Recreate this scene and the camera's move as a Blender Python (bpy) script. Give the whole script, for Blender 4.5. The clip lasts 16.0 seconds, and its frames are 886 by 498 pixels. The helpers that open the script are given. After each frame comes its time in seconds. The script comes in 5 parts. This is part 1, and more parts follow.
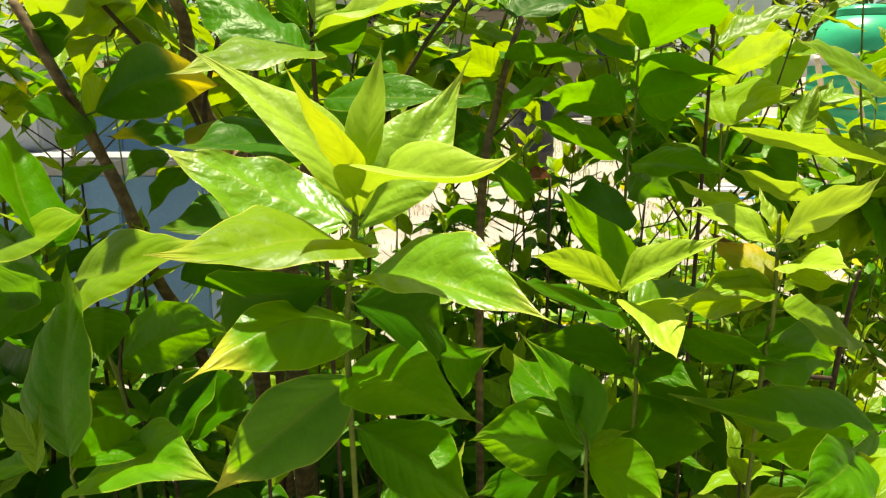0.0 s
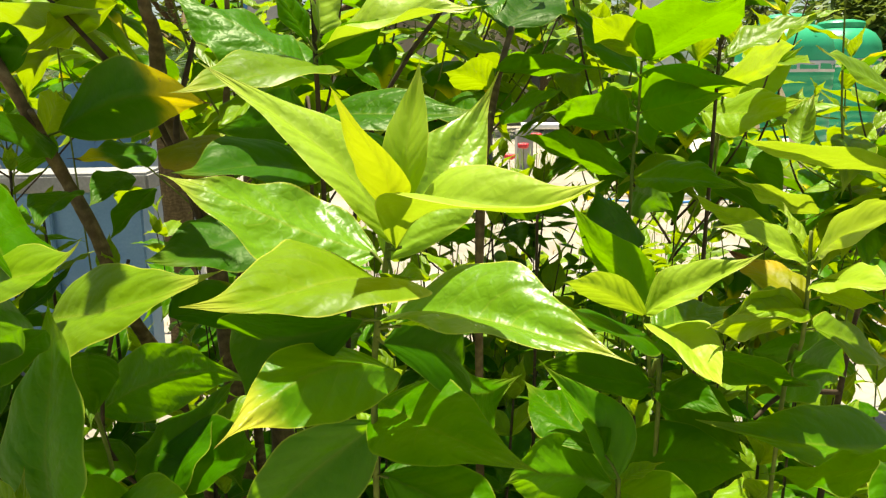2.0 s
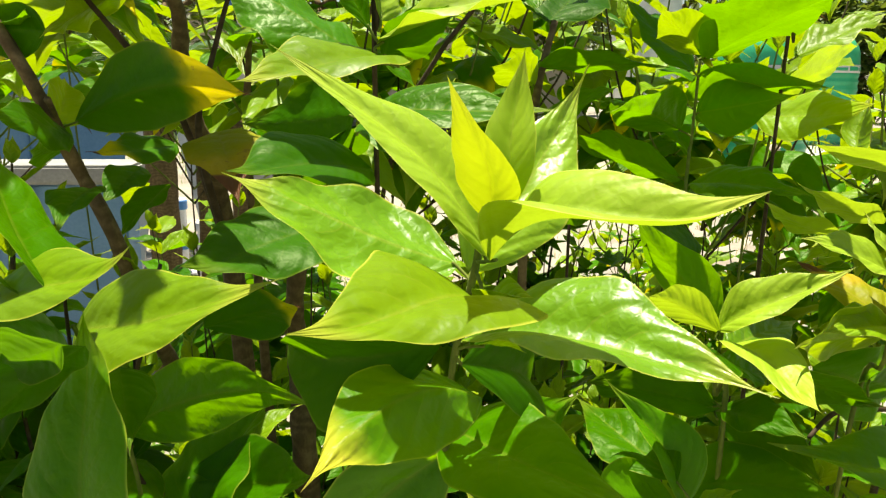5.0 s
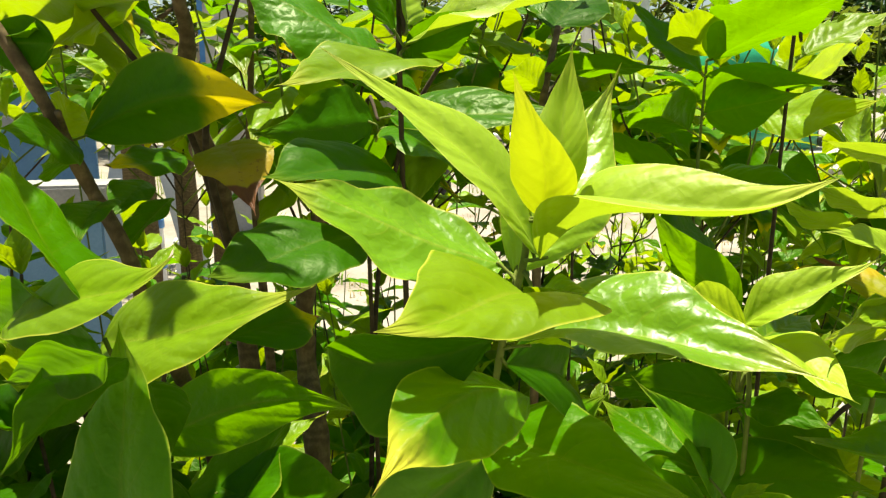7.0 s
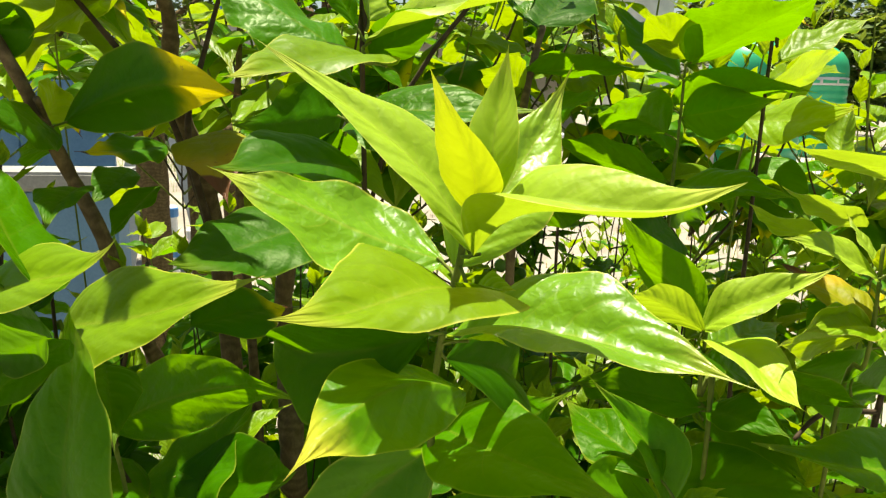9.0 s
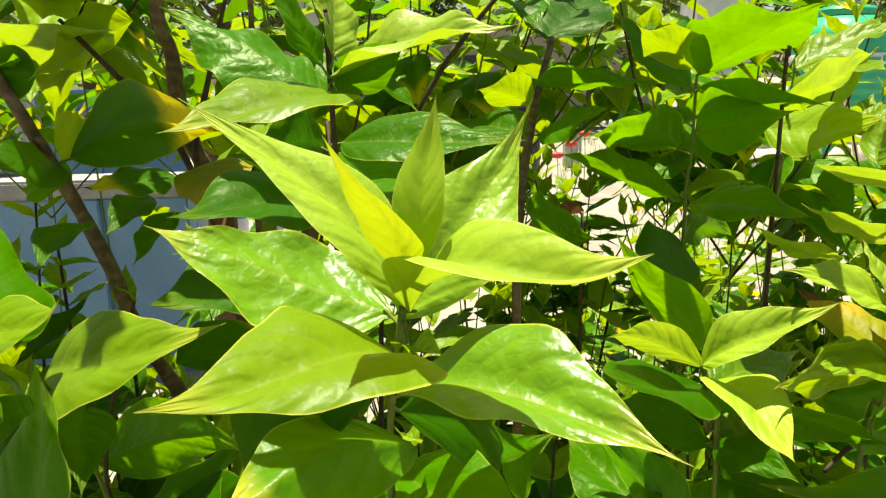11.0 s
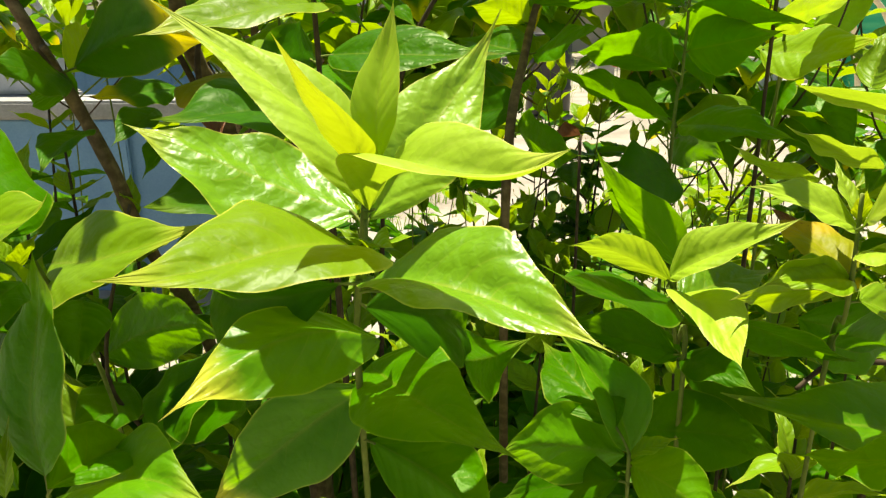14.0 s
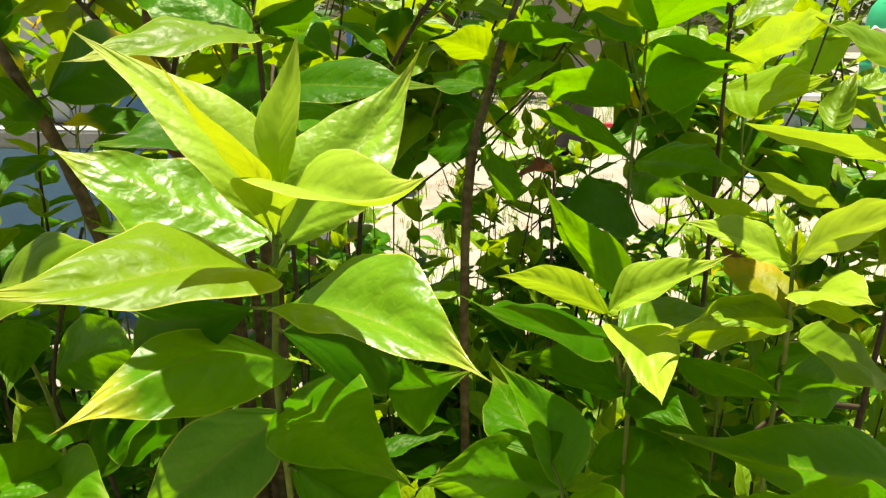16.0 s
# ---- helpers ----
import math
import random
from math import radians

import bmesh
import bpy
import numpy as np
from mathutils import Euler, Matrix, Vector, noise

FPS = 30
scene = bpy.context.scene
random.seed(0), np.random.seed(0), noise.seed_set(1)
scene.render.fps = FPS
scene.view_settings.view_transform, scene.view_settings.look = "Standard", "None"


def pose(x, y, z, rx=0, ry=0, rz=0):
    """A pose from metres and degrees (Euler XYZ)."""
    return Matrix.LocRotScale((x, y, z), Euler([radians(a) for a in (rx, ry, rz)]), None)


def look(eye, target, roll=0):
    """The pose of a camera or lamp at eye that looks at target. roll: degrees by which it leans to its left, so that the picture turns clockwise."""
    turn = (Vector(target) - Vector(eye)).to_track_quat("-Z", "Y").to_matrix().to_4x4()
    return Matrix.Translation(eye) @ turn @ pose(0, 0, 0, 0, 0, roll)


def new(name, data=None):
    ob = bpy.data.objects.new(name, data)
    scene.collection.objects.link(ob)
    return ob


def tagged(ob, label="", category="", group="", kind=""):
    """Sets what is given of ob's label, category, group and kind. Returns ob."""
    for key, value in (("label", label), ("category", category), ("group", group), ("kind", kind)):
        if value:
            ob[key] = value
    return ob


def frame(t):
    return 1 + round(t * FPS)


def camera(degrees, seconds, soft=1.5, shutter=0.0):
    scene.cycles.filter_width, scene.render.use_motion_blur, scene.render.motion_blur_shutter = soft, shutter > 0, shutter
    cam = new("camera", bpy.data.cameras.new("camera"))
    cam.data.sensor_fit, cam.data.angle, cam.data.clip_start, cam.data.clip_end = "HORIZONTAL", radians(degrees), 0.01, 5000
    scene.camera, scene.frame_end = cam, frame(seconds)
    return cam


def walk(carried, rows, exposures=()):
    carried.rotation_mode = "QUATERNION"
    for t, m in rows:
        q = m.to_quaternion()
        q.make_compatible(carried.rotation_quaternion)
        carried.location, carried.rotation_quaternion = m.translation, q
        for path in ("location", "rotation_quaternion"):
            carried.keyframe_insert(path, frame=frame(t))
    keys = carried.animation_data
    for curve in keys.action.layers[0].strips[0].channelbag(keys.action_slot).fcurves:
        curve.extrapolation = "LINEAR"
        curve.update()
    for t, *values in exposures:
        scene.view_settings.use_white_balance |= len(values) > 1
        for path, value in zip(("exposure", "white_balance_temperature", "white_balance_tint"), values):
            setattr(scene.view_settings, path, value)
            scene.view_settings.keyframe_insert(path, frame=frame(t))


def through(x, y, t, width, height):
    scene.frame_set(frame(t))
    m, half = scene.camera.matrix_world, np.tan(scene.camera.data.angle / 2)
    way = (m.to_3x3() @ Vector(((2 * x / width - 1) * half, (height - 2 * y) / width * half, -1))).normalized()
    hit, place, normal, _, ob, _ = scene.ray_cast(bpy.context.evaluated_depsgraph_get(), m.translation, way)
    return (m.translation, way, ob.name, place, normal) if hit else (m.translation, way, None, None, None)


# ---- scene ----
cam = camera(60.11, 16.0, soft=1.3)
PATH = [
    (0, (0.0039, 0.0014, 1.2534), (0.0050, 1.9510, 0.8072), -0.00),
    (0.5, (0.0187, -0.0010, 1.2556), (0.0175, 1.9438, 0.7890), -0.82),
    (1, (-0.0087, 0.0275, 1.2557), (0.0461, 1.9647, 0.7612), -0.92),
    (1.5, (-0.0301, 0.0418, 1.2509), (0.0435, 1.9816, 0.7693), -0.63),
    (2, (-0.0525, 0.0455, 1.2573), (0.1120, 1.9931, 0.8332), -0.44),
    (2.5, (-0.0781, 0.0606, 1.2427), (0.0915, 2.0087, 0.8227), -0.39),
    (3, (-0.0875, 0.0603, 1.2418), (0.1586, 2.0150, 0.8974), -1.26),
    (3.5, (-0.0851, 0.0582, 1.2488), (0.1666, 2.0057, 0.8696), -2.09),
    (4, (-0.0935, 0.0708, 1.2415), (0.2315, 2.0104, 0.8776), -0.11),
    (4.5, (-0.0976, 0.0827, 1.2401), (0.1833, 2.0177, 0.8197), -0.44),
    (5, (-0.1052, 0.0942, 1.2550), (0.1170, 2.0347, 0.8245), 0.73),
    (7.5, (-0.1423, 0.0988, 1.2477), (0.1545, 2.0375, 0.8563), -0.56),
    (8, (-0.1266, 0.0880, 1.2475), (0.1234, 2.0330, 0.8545), -1.72),
    (8.5, (-0.1143, 0.0879, 1.2455), (0.1681, 2.0275, 0.8478), 0.61),
    (11, (-0.0354, 0.1047, 1.2745), (0.0045, 2.0578, 0.8459), -1.27),
    (11.5, (-0.0220, 0.1071, 1.2717), (0.0025, 2.0523, 0.8074), -1.78),
    (12, (-0.0139, 0.1035, 1.2734), (-0.0193, 2.0395, 0.7712), -1.69),
    (12.5, (-0.0093, 0.0815, 1.2712), (-0.0208, 2.0014, 0.7109), -1.43),
    (13, (-0.0107, 0.0694, 1.2683), (-0.0186, 1.9772, 0.6679), -1.58),
    (13.5, (-0.0103, 0.0693, 1.2618), (-0.0229, 1.9710, 0.6425), -1.13),
    (14, (-0.0023, 0.0820, 1.2652), (-0.0381, 1.9893, 0.6644), -0.42),
    (14.5, (0.0108, 0.0880, 1.2662), (-0.0529, 2.0049, 0.6991), -0.90),
    (15, (0.0198, 0.0799, 1.2651), (-0.0545, 2.0023, 0.7186), -0.99),
    (15.5, (0.0372, 0.0782, 1.2632), (-0.0563, 1.9964, 0.7048), -0.93),
    (16, (0.0556, 0.0802, 1.2623), (-0.0442, 2.0109, 0.7501), 0.38),
]
EXPOSURES = [(0.0, 1.35, 7500, 5), (16.0, 1.35, 7500, 5)]
walk(cam, [(t, look(eye, target, roll)) for t, eye, target, roll in PATH], EXPOSURES)

# ---- light: a high sun ahead of the camera, clear tropical sky ----
SUN_ELEVATION, SUN_AZIMUTH = 78.0, -20.0
world = bpy.data.worlds.new("world")
scene.world = world
world.use_nodes = True
sky = world.node_tree.nodes.new("ShaderNodeTexSky")
sky.sky_type, sky.sun_disc = "NISHITA", False
sky.sun_elevation, sky.sun_rotation = radians(SUN_ELEVATION), radians(SUN_AZIMUTH)
back = world.node_tree.nodes["Background"]
back.inputs["Strength"].default_value = 0.05
world.node_tree.links.new(sky.outputs["Color"], back.inputs["Color"])
lamp = bpy.data.lights.new("sun", "SUN")
lamp.energy, lamp.angle, lamp.color = 5.0, radians(0.53), (1.0, 0.96, 0.88)
sun_dir = Vector((math.sin(radians(SUN_AZIMUTH)) * math.cos(radians(SUN_ELEVATION)),
                  math.cos(radians(SUN_AZIMUTH)) * math.cos(radians(SUN_ELEVATION)), math.sin(radians(SUN_ELEVATION))))
sun = new("sun", lamp)
sun.matrix_world = look(tuple(sun_dir * 40), (0, 0, 0))


# ---- materials ----
class Nodes:
    """Short hand for node materials."""

    def __init__(self, name):
        self.mat = bpy.data.materials.new(name)
        self.mat.use_nodes = True
        self.tree = self.mat.node_tree
        self.tree.nodes.clear()
        self.out = self.tree.nodes.new("ShaderNodeOutputMaterial")

    def add(self, kind, props=None, **inputs):
        n = self.tree.nodes.new("ShaderNode" + kind)
        for k, v in (props or {}).items():
            setattr(n, k, v)
        for k, v in inputs.items():
            self.put(n.inputs[k.replace("_", " ")], v)
        return n

    def put(self, socket, v):
        if hasattr(v, "is_output"):
            self.tree.links.new(v, socket)
        else:
            socket.default_value = v

    def math(self, op, a, b=0.0, c=0.0, clamp=False):
        n = self.add("Math", {"operation": op, "use_clamp": clamp})
        for i, v in enumerate((a, b, c)):
            self.put(n.inputs[i], v)
        return n.outputs[0]

    def mix(self, f, a, b):
        n = self.add("Mix", {"data_type": "RGBA"})
        self.put(n.inputs["Factor"], f)
        self.put(n.inputs[6], a)
        self.put(n.inputs[7], b)
        return n.outputs[2]

    def ramp(self, f, *stops):
        n = self.add("ValToRGB", Fac=f)
        e = n.color_ramp.elements
        for i, (p, c) in enumerate(stops):
            el = e[i] if i < 2 else e.new(p)
            el.position, el.color = p, (*c, 1) if len(c) == 3 else c
        return n.outputs["Color"]

    def smooth(self, v, lo, hi):
        n = self.add("MapRange", {"interpolation_type": "SMOOTHSTEP"}, Value=v)
        n.inputs["From Min"].default_value, n.inputs["From Max"].default_value = lo, hi
        return n.outputs[0]

    def noise(self, vec, scale, detail=3.0, rough=0.5):
        return self.add("TexNoise", Vector=vec, Scale=scale, Detail=detail, Roughness=rough).outputs["Fac"]


def rgb(r, g, b):
    return (r, g, b, 1.0)


def leaf_material(name, upper, under, glow, rim, gloss=0.3, through=0.42, quilt=0.35, aged=None, vein=0.35, shine_level=0.35, sheen=(1, 1, 1, 1)):
    """A living leaf: side veins and midrib, quilted blade, pale rim, light that shines through."""
    m = Nodes(name)
    uv = m.add("UVMap", {"uv_map": "UVMap"}).outputs["UV"]
    sep = m.add("SeparateXYZ", Vector=uv)
    s, v = sep.outputs["X"], sep.outputs["Y"]
    side = m.math("ABSOLUTE", m.math("MULTIPLY_ADD", v, 2.0, -1.0))
    pos = m.add("TexCoord").outputs["Object"]
    rnd = m.add("ObjectInfo").outputs["Random"]
    seeded = m.add("VectorMath", {"operation": "ADD"})
    m.put(seeded.inputs[0], pos)
    shift = m.add("CombineXYZ", X=m.math("MULTIPLY", rnd, 7.0), Y=m.math("MULTIPLY", rnd, 3.0))
    m.put(seeded.inputs[1], shift.outputs[0])
    p = seeded.outputs[0]
    blotch = m.noise(p, 26.0, 3.0)
    grain = m.noise(p, 420.0, 2.0)
    # side veins leave the midrib at a slant and bend forward
    phase = m.math("SUBTRACT", m.math("MULTIPLY", s, 6.5), m.math("MULTIPLY", m.math("POWER", side, 1.3), 1.7))
    phase = m.math("ADD", phase, m.math("MULTIPLY", blotch, 0.7))
    phase = m.math("ADD", phase, m.math("MULTIPLY", m.math("GREATER_THAN", v, 0.5), 0.42))
    saw = m.math("PINGPONG", phase, 0.5)
    veins = m.math("SUBTRACT", 1.0, m.smooth(saw, 0.0, 0.04))
    veins = m.math("MULTIPLY", veins, m.math("MULTIPLY", m.math("SUBTRACT", 1.0, m.smooth(side, 0.45, 0.92)), m.smooth(m.noise(p, 45.0, 2.0), 0.25, 0.6)))
    rib = m.math("SUBTRACT", 1.0, m.smooth(side, 0.015, 0.055))
    cells = m.add("TexVoronoi", {"feature": "DISTANCE_TO_EDGE"}, Vector=p, Scale=170.0).outputs["Distance"]
    lines = m.math("MAXIMUM", veins, rib)
    geo = m.add("NewGeometry")
    fleck = m.noise(p, 150.0, 3.0, 0.6)
    tone = m.math("ADD", m.math("MULTIPLY", blotch, 0.55), m.math("ADD", m.math("MULTIPLY", rnd, 0.5), m.math("MULTIPLY", fleck, 0.35)))
    dark = tuple(c * 0.72 for c in upper[:3]) + (1,)
    light = tuple(min(1, c * 1.22) for c in upper[:3]) + (1,)
    col = m.mix(m.smooth(tone, 0.25, 1.0), dark, light)
    col = m.mix(m.math("MULTIPLY", lines, vein), col, rim)
    edge = m.smooth(side, 0.95, 0.995)
    tip = m.smooth(m.math("ADD", s, m.math("MULTIPLY", side, 0.06)), 0.74, 0.98)
    col = m.mix(m.math("MAXIMUM", m.math("MULTIPLY", edge, 0.8), m.math("MULTIPLY", tip, 0.65)), col, rim)
    shine = m.mix(m.math("MULTIPLY", lines, 0.5), glow, tuple(c * 0.8 for c in glow[:3]) + (1,))
    shine = m.mix(m.math("MULTIPLY", m.smooth(blotch, 0.3, 0.75), 0.35), shine, under)
    if aged:
        start, yellow, brown = aged
        wob = m.math("ADD", s, m.math("MULTIPLY", m.math("SUBTRACT", blotch, 0.5), 0.35))
        wob = m.math("ADD", wob, m.math("MULTIPLY", side, 0.06))
        fy, fb = m.smooth(wob, start, start + 0.2), m.smooth(wob, start + 0.34, start + 0.37)
        specks = m.math("MULTIPLY", m.math("GREATER_THAN", m.noise(p, 190.0, 2.0), 0.67), fy)
        col = m.mix(fy, col, yellow)
        col = m.mix(m.math("MAXIMUM", fb, m.math("MULTIPLY", specks, 0.7)), col, brown)
        shine = m.mix(fy, shine, yellow)
        shine = m.mix(fb, shine, brown)
    pucker = m.add("TexVoronoi", {"feature": "SMOOTH_F1"}, Vector=p, Scale=115.0, Smoothness=0.6).outputs["Distance"]
    height = m.math("ADD", m.math("MULTIPLY", m.smooth(saw, 0.0, 0.34), min(0.26, quilt * 0.7)), m.math("MULTIPLY", m.smooth(cells, 0.0, 0.3), quilt * 0.15))
    height = m.math("ADD", height, m.math("MULTIPLY", m.math("SUBTRACT", 1.0, pucker), quilt))
    height = m.math("ADD", height, m.math("MULTIPLY", m.noise(p, 60.0, 3.0), quilt * 0.8 + 0.12))
    height = m.math("ADD", height, m.math("MULTIPLY", grain, 0.03))
    bump = m.add("Bump", Strength=0.8, Distance=0.002, Height=height).outputs["Normal"]
    body = m.add("BsdfPrincipled", Base_Color=col, Normal=bump)
    body.inputs["Roughness"].default_value = gloss
    body.inputs["Specular IOR Level"].default_value = shine_level
    body.inputs["Specular Tint"].default_value = sheen
    lit = m.add("BsdfTranslucent", Color=shine, Normal=bump)
    both = m.add("MixShader", Fac=through)
    m.put(both.inputs[1], body.outputs[0])
    m.put(both.inputs[2], lit.outputs[0])
    m.put(m.out.inputs["Surface"], both.outputs[0])
    return m.mat


def plain_material(name, a, b, scale=8.0, rough=0.6, bump=0.3, depth=0.004, metal=0.0, fine=90.0):
    """A surface of two tones, with stains and grain."""
    m = Nodes(name)
    pos = m.add("TexCoord").outputs["Object"]
    big, small = m.noise(pos, scale, 5.0, 0.6), m.noise(pos, fine, 3.0)
    f = m.math("ADD", m.math("MULTIPLY", big, 0.7), m.math("MULTIPLY", small, 0.3))
    col = m.mix(m.smooth(f, 0.3, 0.7), a, b)
    n = m.add("Bump", Strength=bump, Distance=depth, Height=f).outputs["Normal"]
    body = m.add("BsdfPrincipled", Base_Color=col, Normal=n, Metallic=metal)
    m.put(body.inputs["Roughness"], m.math("MULTIPLY_ADD", small, 0.2, rough - 0.1))
    m.put(m.out.inputs["Surface"], body.outputs[0])
    return m.mat


def bark_material(name, a, b):
    m = Nodes(name)
    pos = m.add("TexCoord").outputs["Object"]
    mp = m.add("Mapping", Vector=pos)
    mp.inputs["Scale"].default_value = (1.0, 1.0, 0.3)
    f1, f2 = m.noise(mp.outputs[0], 90.0, 5.0, 0.65), m.noise(pos, 400.0, 3.0)
    rings = m.add("TexWave", {"bands_direction": "Z"}, Vector=pos, Scale=22.0, Distortion=14.0, Detail=3.0).outputs["Fac"]
    h = m.math("ADD", m.math("MULTIPLY", f1, 0.6), m.math("ADD", m.math("MULTIPLY", f2, 0.2), m.math("MULTIPLY", rings, 0.12)))
    col = m.mix(m.smooth(h, 0.3, 0.8), a, b)
    n = m.add("Bump", Strength=0.6, Distance=0.0012, Height=h).outputs["Normal"]
    body = m.add("BsdfPrincipled", Base_Color=col, Normal=n, Roughness=0.8)
    body.inputs["Specular IOR Level"].default_value = 0.2
    m.put(m.out.inputs["Surface"], body.outputs[0])
    return m.mat


YOUNG = leaf_material("leaf_young", rgb(0.155, 0.285, 0.008), rgb(0.2, 0.31, 0.008), rgb(0.34, 0.46, 0.008), rgb(0.5, 0.5, 0.07), 0.42, 0.44, 0.36, vein=0.16, shine_level=0.2)
TIP = leaf_material("leaf_tip", rgb(0.24, 0.37, 0.022), rgb(0.29, 0.4, 0.02), rgb(0.4, 0.54, 0.02), rgb(0.5, 0.53, 0.1), 0.48, 0.36, 0.34, vein=0.18, shine_level=0.42, sheen=rgb(1, 1, 0.75))
BUD = leaf_material("leaf_bud", rgb(0.31, 0.4, 0.016), rgb(0.34, 0.42, 0.014), rgb(0.48, 0.55, 0.015), rgb(0.54, 0.52, 0.08), 0.4, 0.38, 0.2, vein=0.12, shine_level=0.24)
# young green brightened to stand in for light an upright leaf misses
SPROUT = leaf_material("leaf_sprout", rgb(0.3, 0.46, 0.03), rgb(0.36, 0.5, 0.025), rgb(0.48, 0.62, 0.025), rgb(0.58, 0.6, 0.09), 0.4, 0.46, 0.14, vein=0.12, shine_level=0.26)
QUILTED = leaf_material("leaf_quilted", rgb(0.115, 0.26, 0.01), rgb(0.18, 0.31, 0.01), rgb(0.29, 0.44, 0.01), rgb(0.5, 0.5, 0.08), 0.36, 0.38, 0.55, vein=0.2, shine_level=0.42)
# glossier copy of leaf_quilted, its colour lifted to stand in for sunlight
LIT_QUILTED = leaf_material("leaf_lit_quilted", rgb(0.24, 0.42, 0.024), rgb(0.3, 0.44, 0.016), rgb(0.44, 0.6, 0.016), rgb(0.6, 0.57, 0.1), 0.36, 0.42, 0.5, vein=0.2, shine_level=0.5)
GREEN = leaf_material("leaf_green", rgb(0.075, 0.23, 0.005), rgb(0.13, 0.29, 0.006), rgb(0.22, 0.45, 0.006), rgb(0.38, 0.44, 0.05), 0.4, 0.45, 0.42, vein=0.2, shine_level=0.18)
FADED = leaf_material("leaf_faded", rgb(0.075, 0.23, 0.005), rgb(0.13, 0.29, 0.006), rgb(0.22, 0.45, 0.006), rgb(0.42, 0.44, 0.05), 0.36, 0.44, 0.42,
                      aged=(0.66, rgb(0.5, 0.5, 0.05), rgb(0.3, 0.25, 0.05)), vein=0.2, shine_level=0.24)
MATURE = leaf_material("leaf_mature", rgb(0.04, 0.155, 0.0015), rgb(0.1, 0.25, 0.003), rgb(0.18, 0.4, 0.004), rgb(0.24, 0.3, 0.03), 0.4, 0.46, 0.5, vein=0.3, shine_level=0.16, sheen=rgb(0.8, 1, 0.45))
# darker copy of leaf_mature, with the shade of inner leaves in its colour
SHADE_GREEN = leaf_material("leaf_shade_green", rgb(0.022, 0.1, 0.001), rgb(0.07, 0.19, 0.003), rgb(0.13, 0.31, 0.004), rgb(0.14, 0.21, 0.02), 0.44, 0.4, 0.3, vein=0.2, shine_level=0.15, sheen=rgb(0.8, 1, 0.45))
AGED = leaf_material("leaf_aged", rgb(0.03, 0.125, 0.002), rgb(0.06, 0.19, 0.003), rgb(0.14, 0.32, 0.003), rgb(0.25, 0.28, 0.03), 0.44, 0.34, 0.24,
                     aged=(0.56, rgb(0.64, 0.52, 0.012), rgb(0.14, 0.06, 0.025)), vein=0.12, shine_level=0.18, sheen=rgb(0.75, 1, 0.35))
WITHERED = leaf_material("leaf_withered", rgb(0.19, 0.2, 0.006), rgb(0.26, 0.24, 0.012), rgb(0.36, 0.34, 0.012), rgb(0.3, 0.25, 0.05), 0.5, 0.36, 0.4,
                         aged=(0.4, rgb(0.42, 0.3, 0.02), rgb(0.17, 0.07, 0.03)), shine_level=0.15)
BROWN = leaf_material("leaf_brown", rgb(0.13, 0.055, 0.025), rgb(0.16, 0.065, 0.028), rgb(0.22, 0.08, 0.03), rgb(0.2, 0.09, 0.04), 0.6, 0.2, 0.6, shine_level=0.15)
BARK = bark_material("bark", rgb(0.075, 0.05, 0.02), rgb(0.22, 0.16, 0.075))
GREEN_STEM = bark_material("green_stem", rgb(0.1, 0.14, 0.02), rgb(0.19, 0.22, 0.045))
TWIG = bark_material("twig", rgb(0.04, 0.028, 0.014), rgb(0.1, 0.07, 0.04))


# ---- mesh helpers ----
def mesh_of(name, verts, faces, material, smooth=True, uvs=None):
    me = bpy.data.meshes.new(name)
    me.from_pydata([tuple(v) for v in verts], [], faces)
    if uvs is not None:
        layer = me.uv_layers.new(name="UVMap")
        for loop in me.loops:
            layer.data[loop.index].uv = uvs[loop.vertex_index]
    me.polygons.foreach_set("use_smooth", [smooth] * len(me.polygons))
    me.materials.append(material)
    me.update()
    return me


def part(name, me, parent, label=""):
    ob = new(name, me)
    ob.parent = parent
    if label:
        tagged(ob, label=label)
    return ob


def bm_part(name, bm, material, parent=None, label="", smooth=False):
    me = bpy.data.meshes.new(name)
    bm.to_mesh(me)
    bm.free()
    me.polygons.foreach_set("use_smooth", [smooth] * len(me.polygons))
    me.materials.append(material)
    ob = new(name, me)
    if parent is not None:
        ob.parent = parent
    if label:
        tagged(ob, label=label)
    return ob


def thing(name, at, label, category, group="", kind=""):
    ob = new(name)
    ob.location = at
    ob.empty_display_size = 0.05
    return tagged(ob, label, category, group, kind)


def blade_width(s, peak=0.36, sharp=2.0):
    """Half width of a pointed oval blade along its length, the widest place, at peak, being 1."""
    if s < peak:
        return math.sin(math.pi / 2 * max(s, 0.0) / peak) ** 0.7
    x = (s - peak) / (1 - peak)
    return max(0.0, 1 - x) ** sharp * (1 + sharp * x)


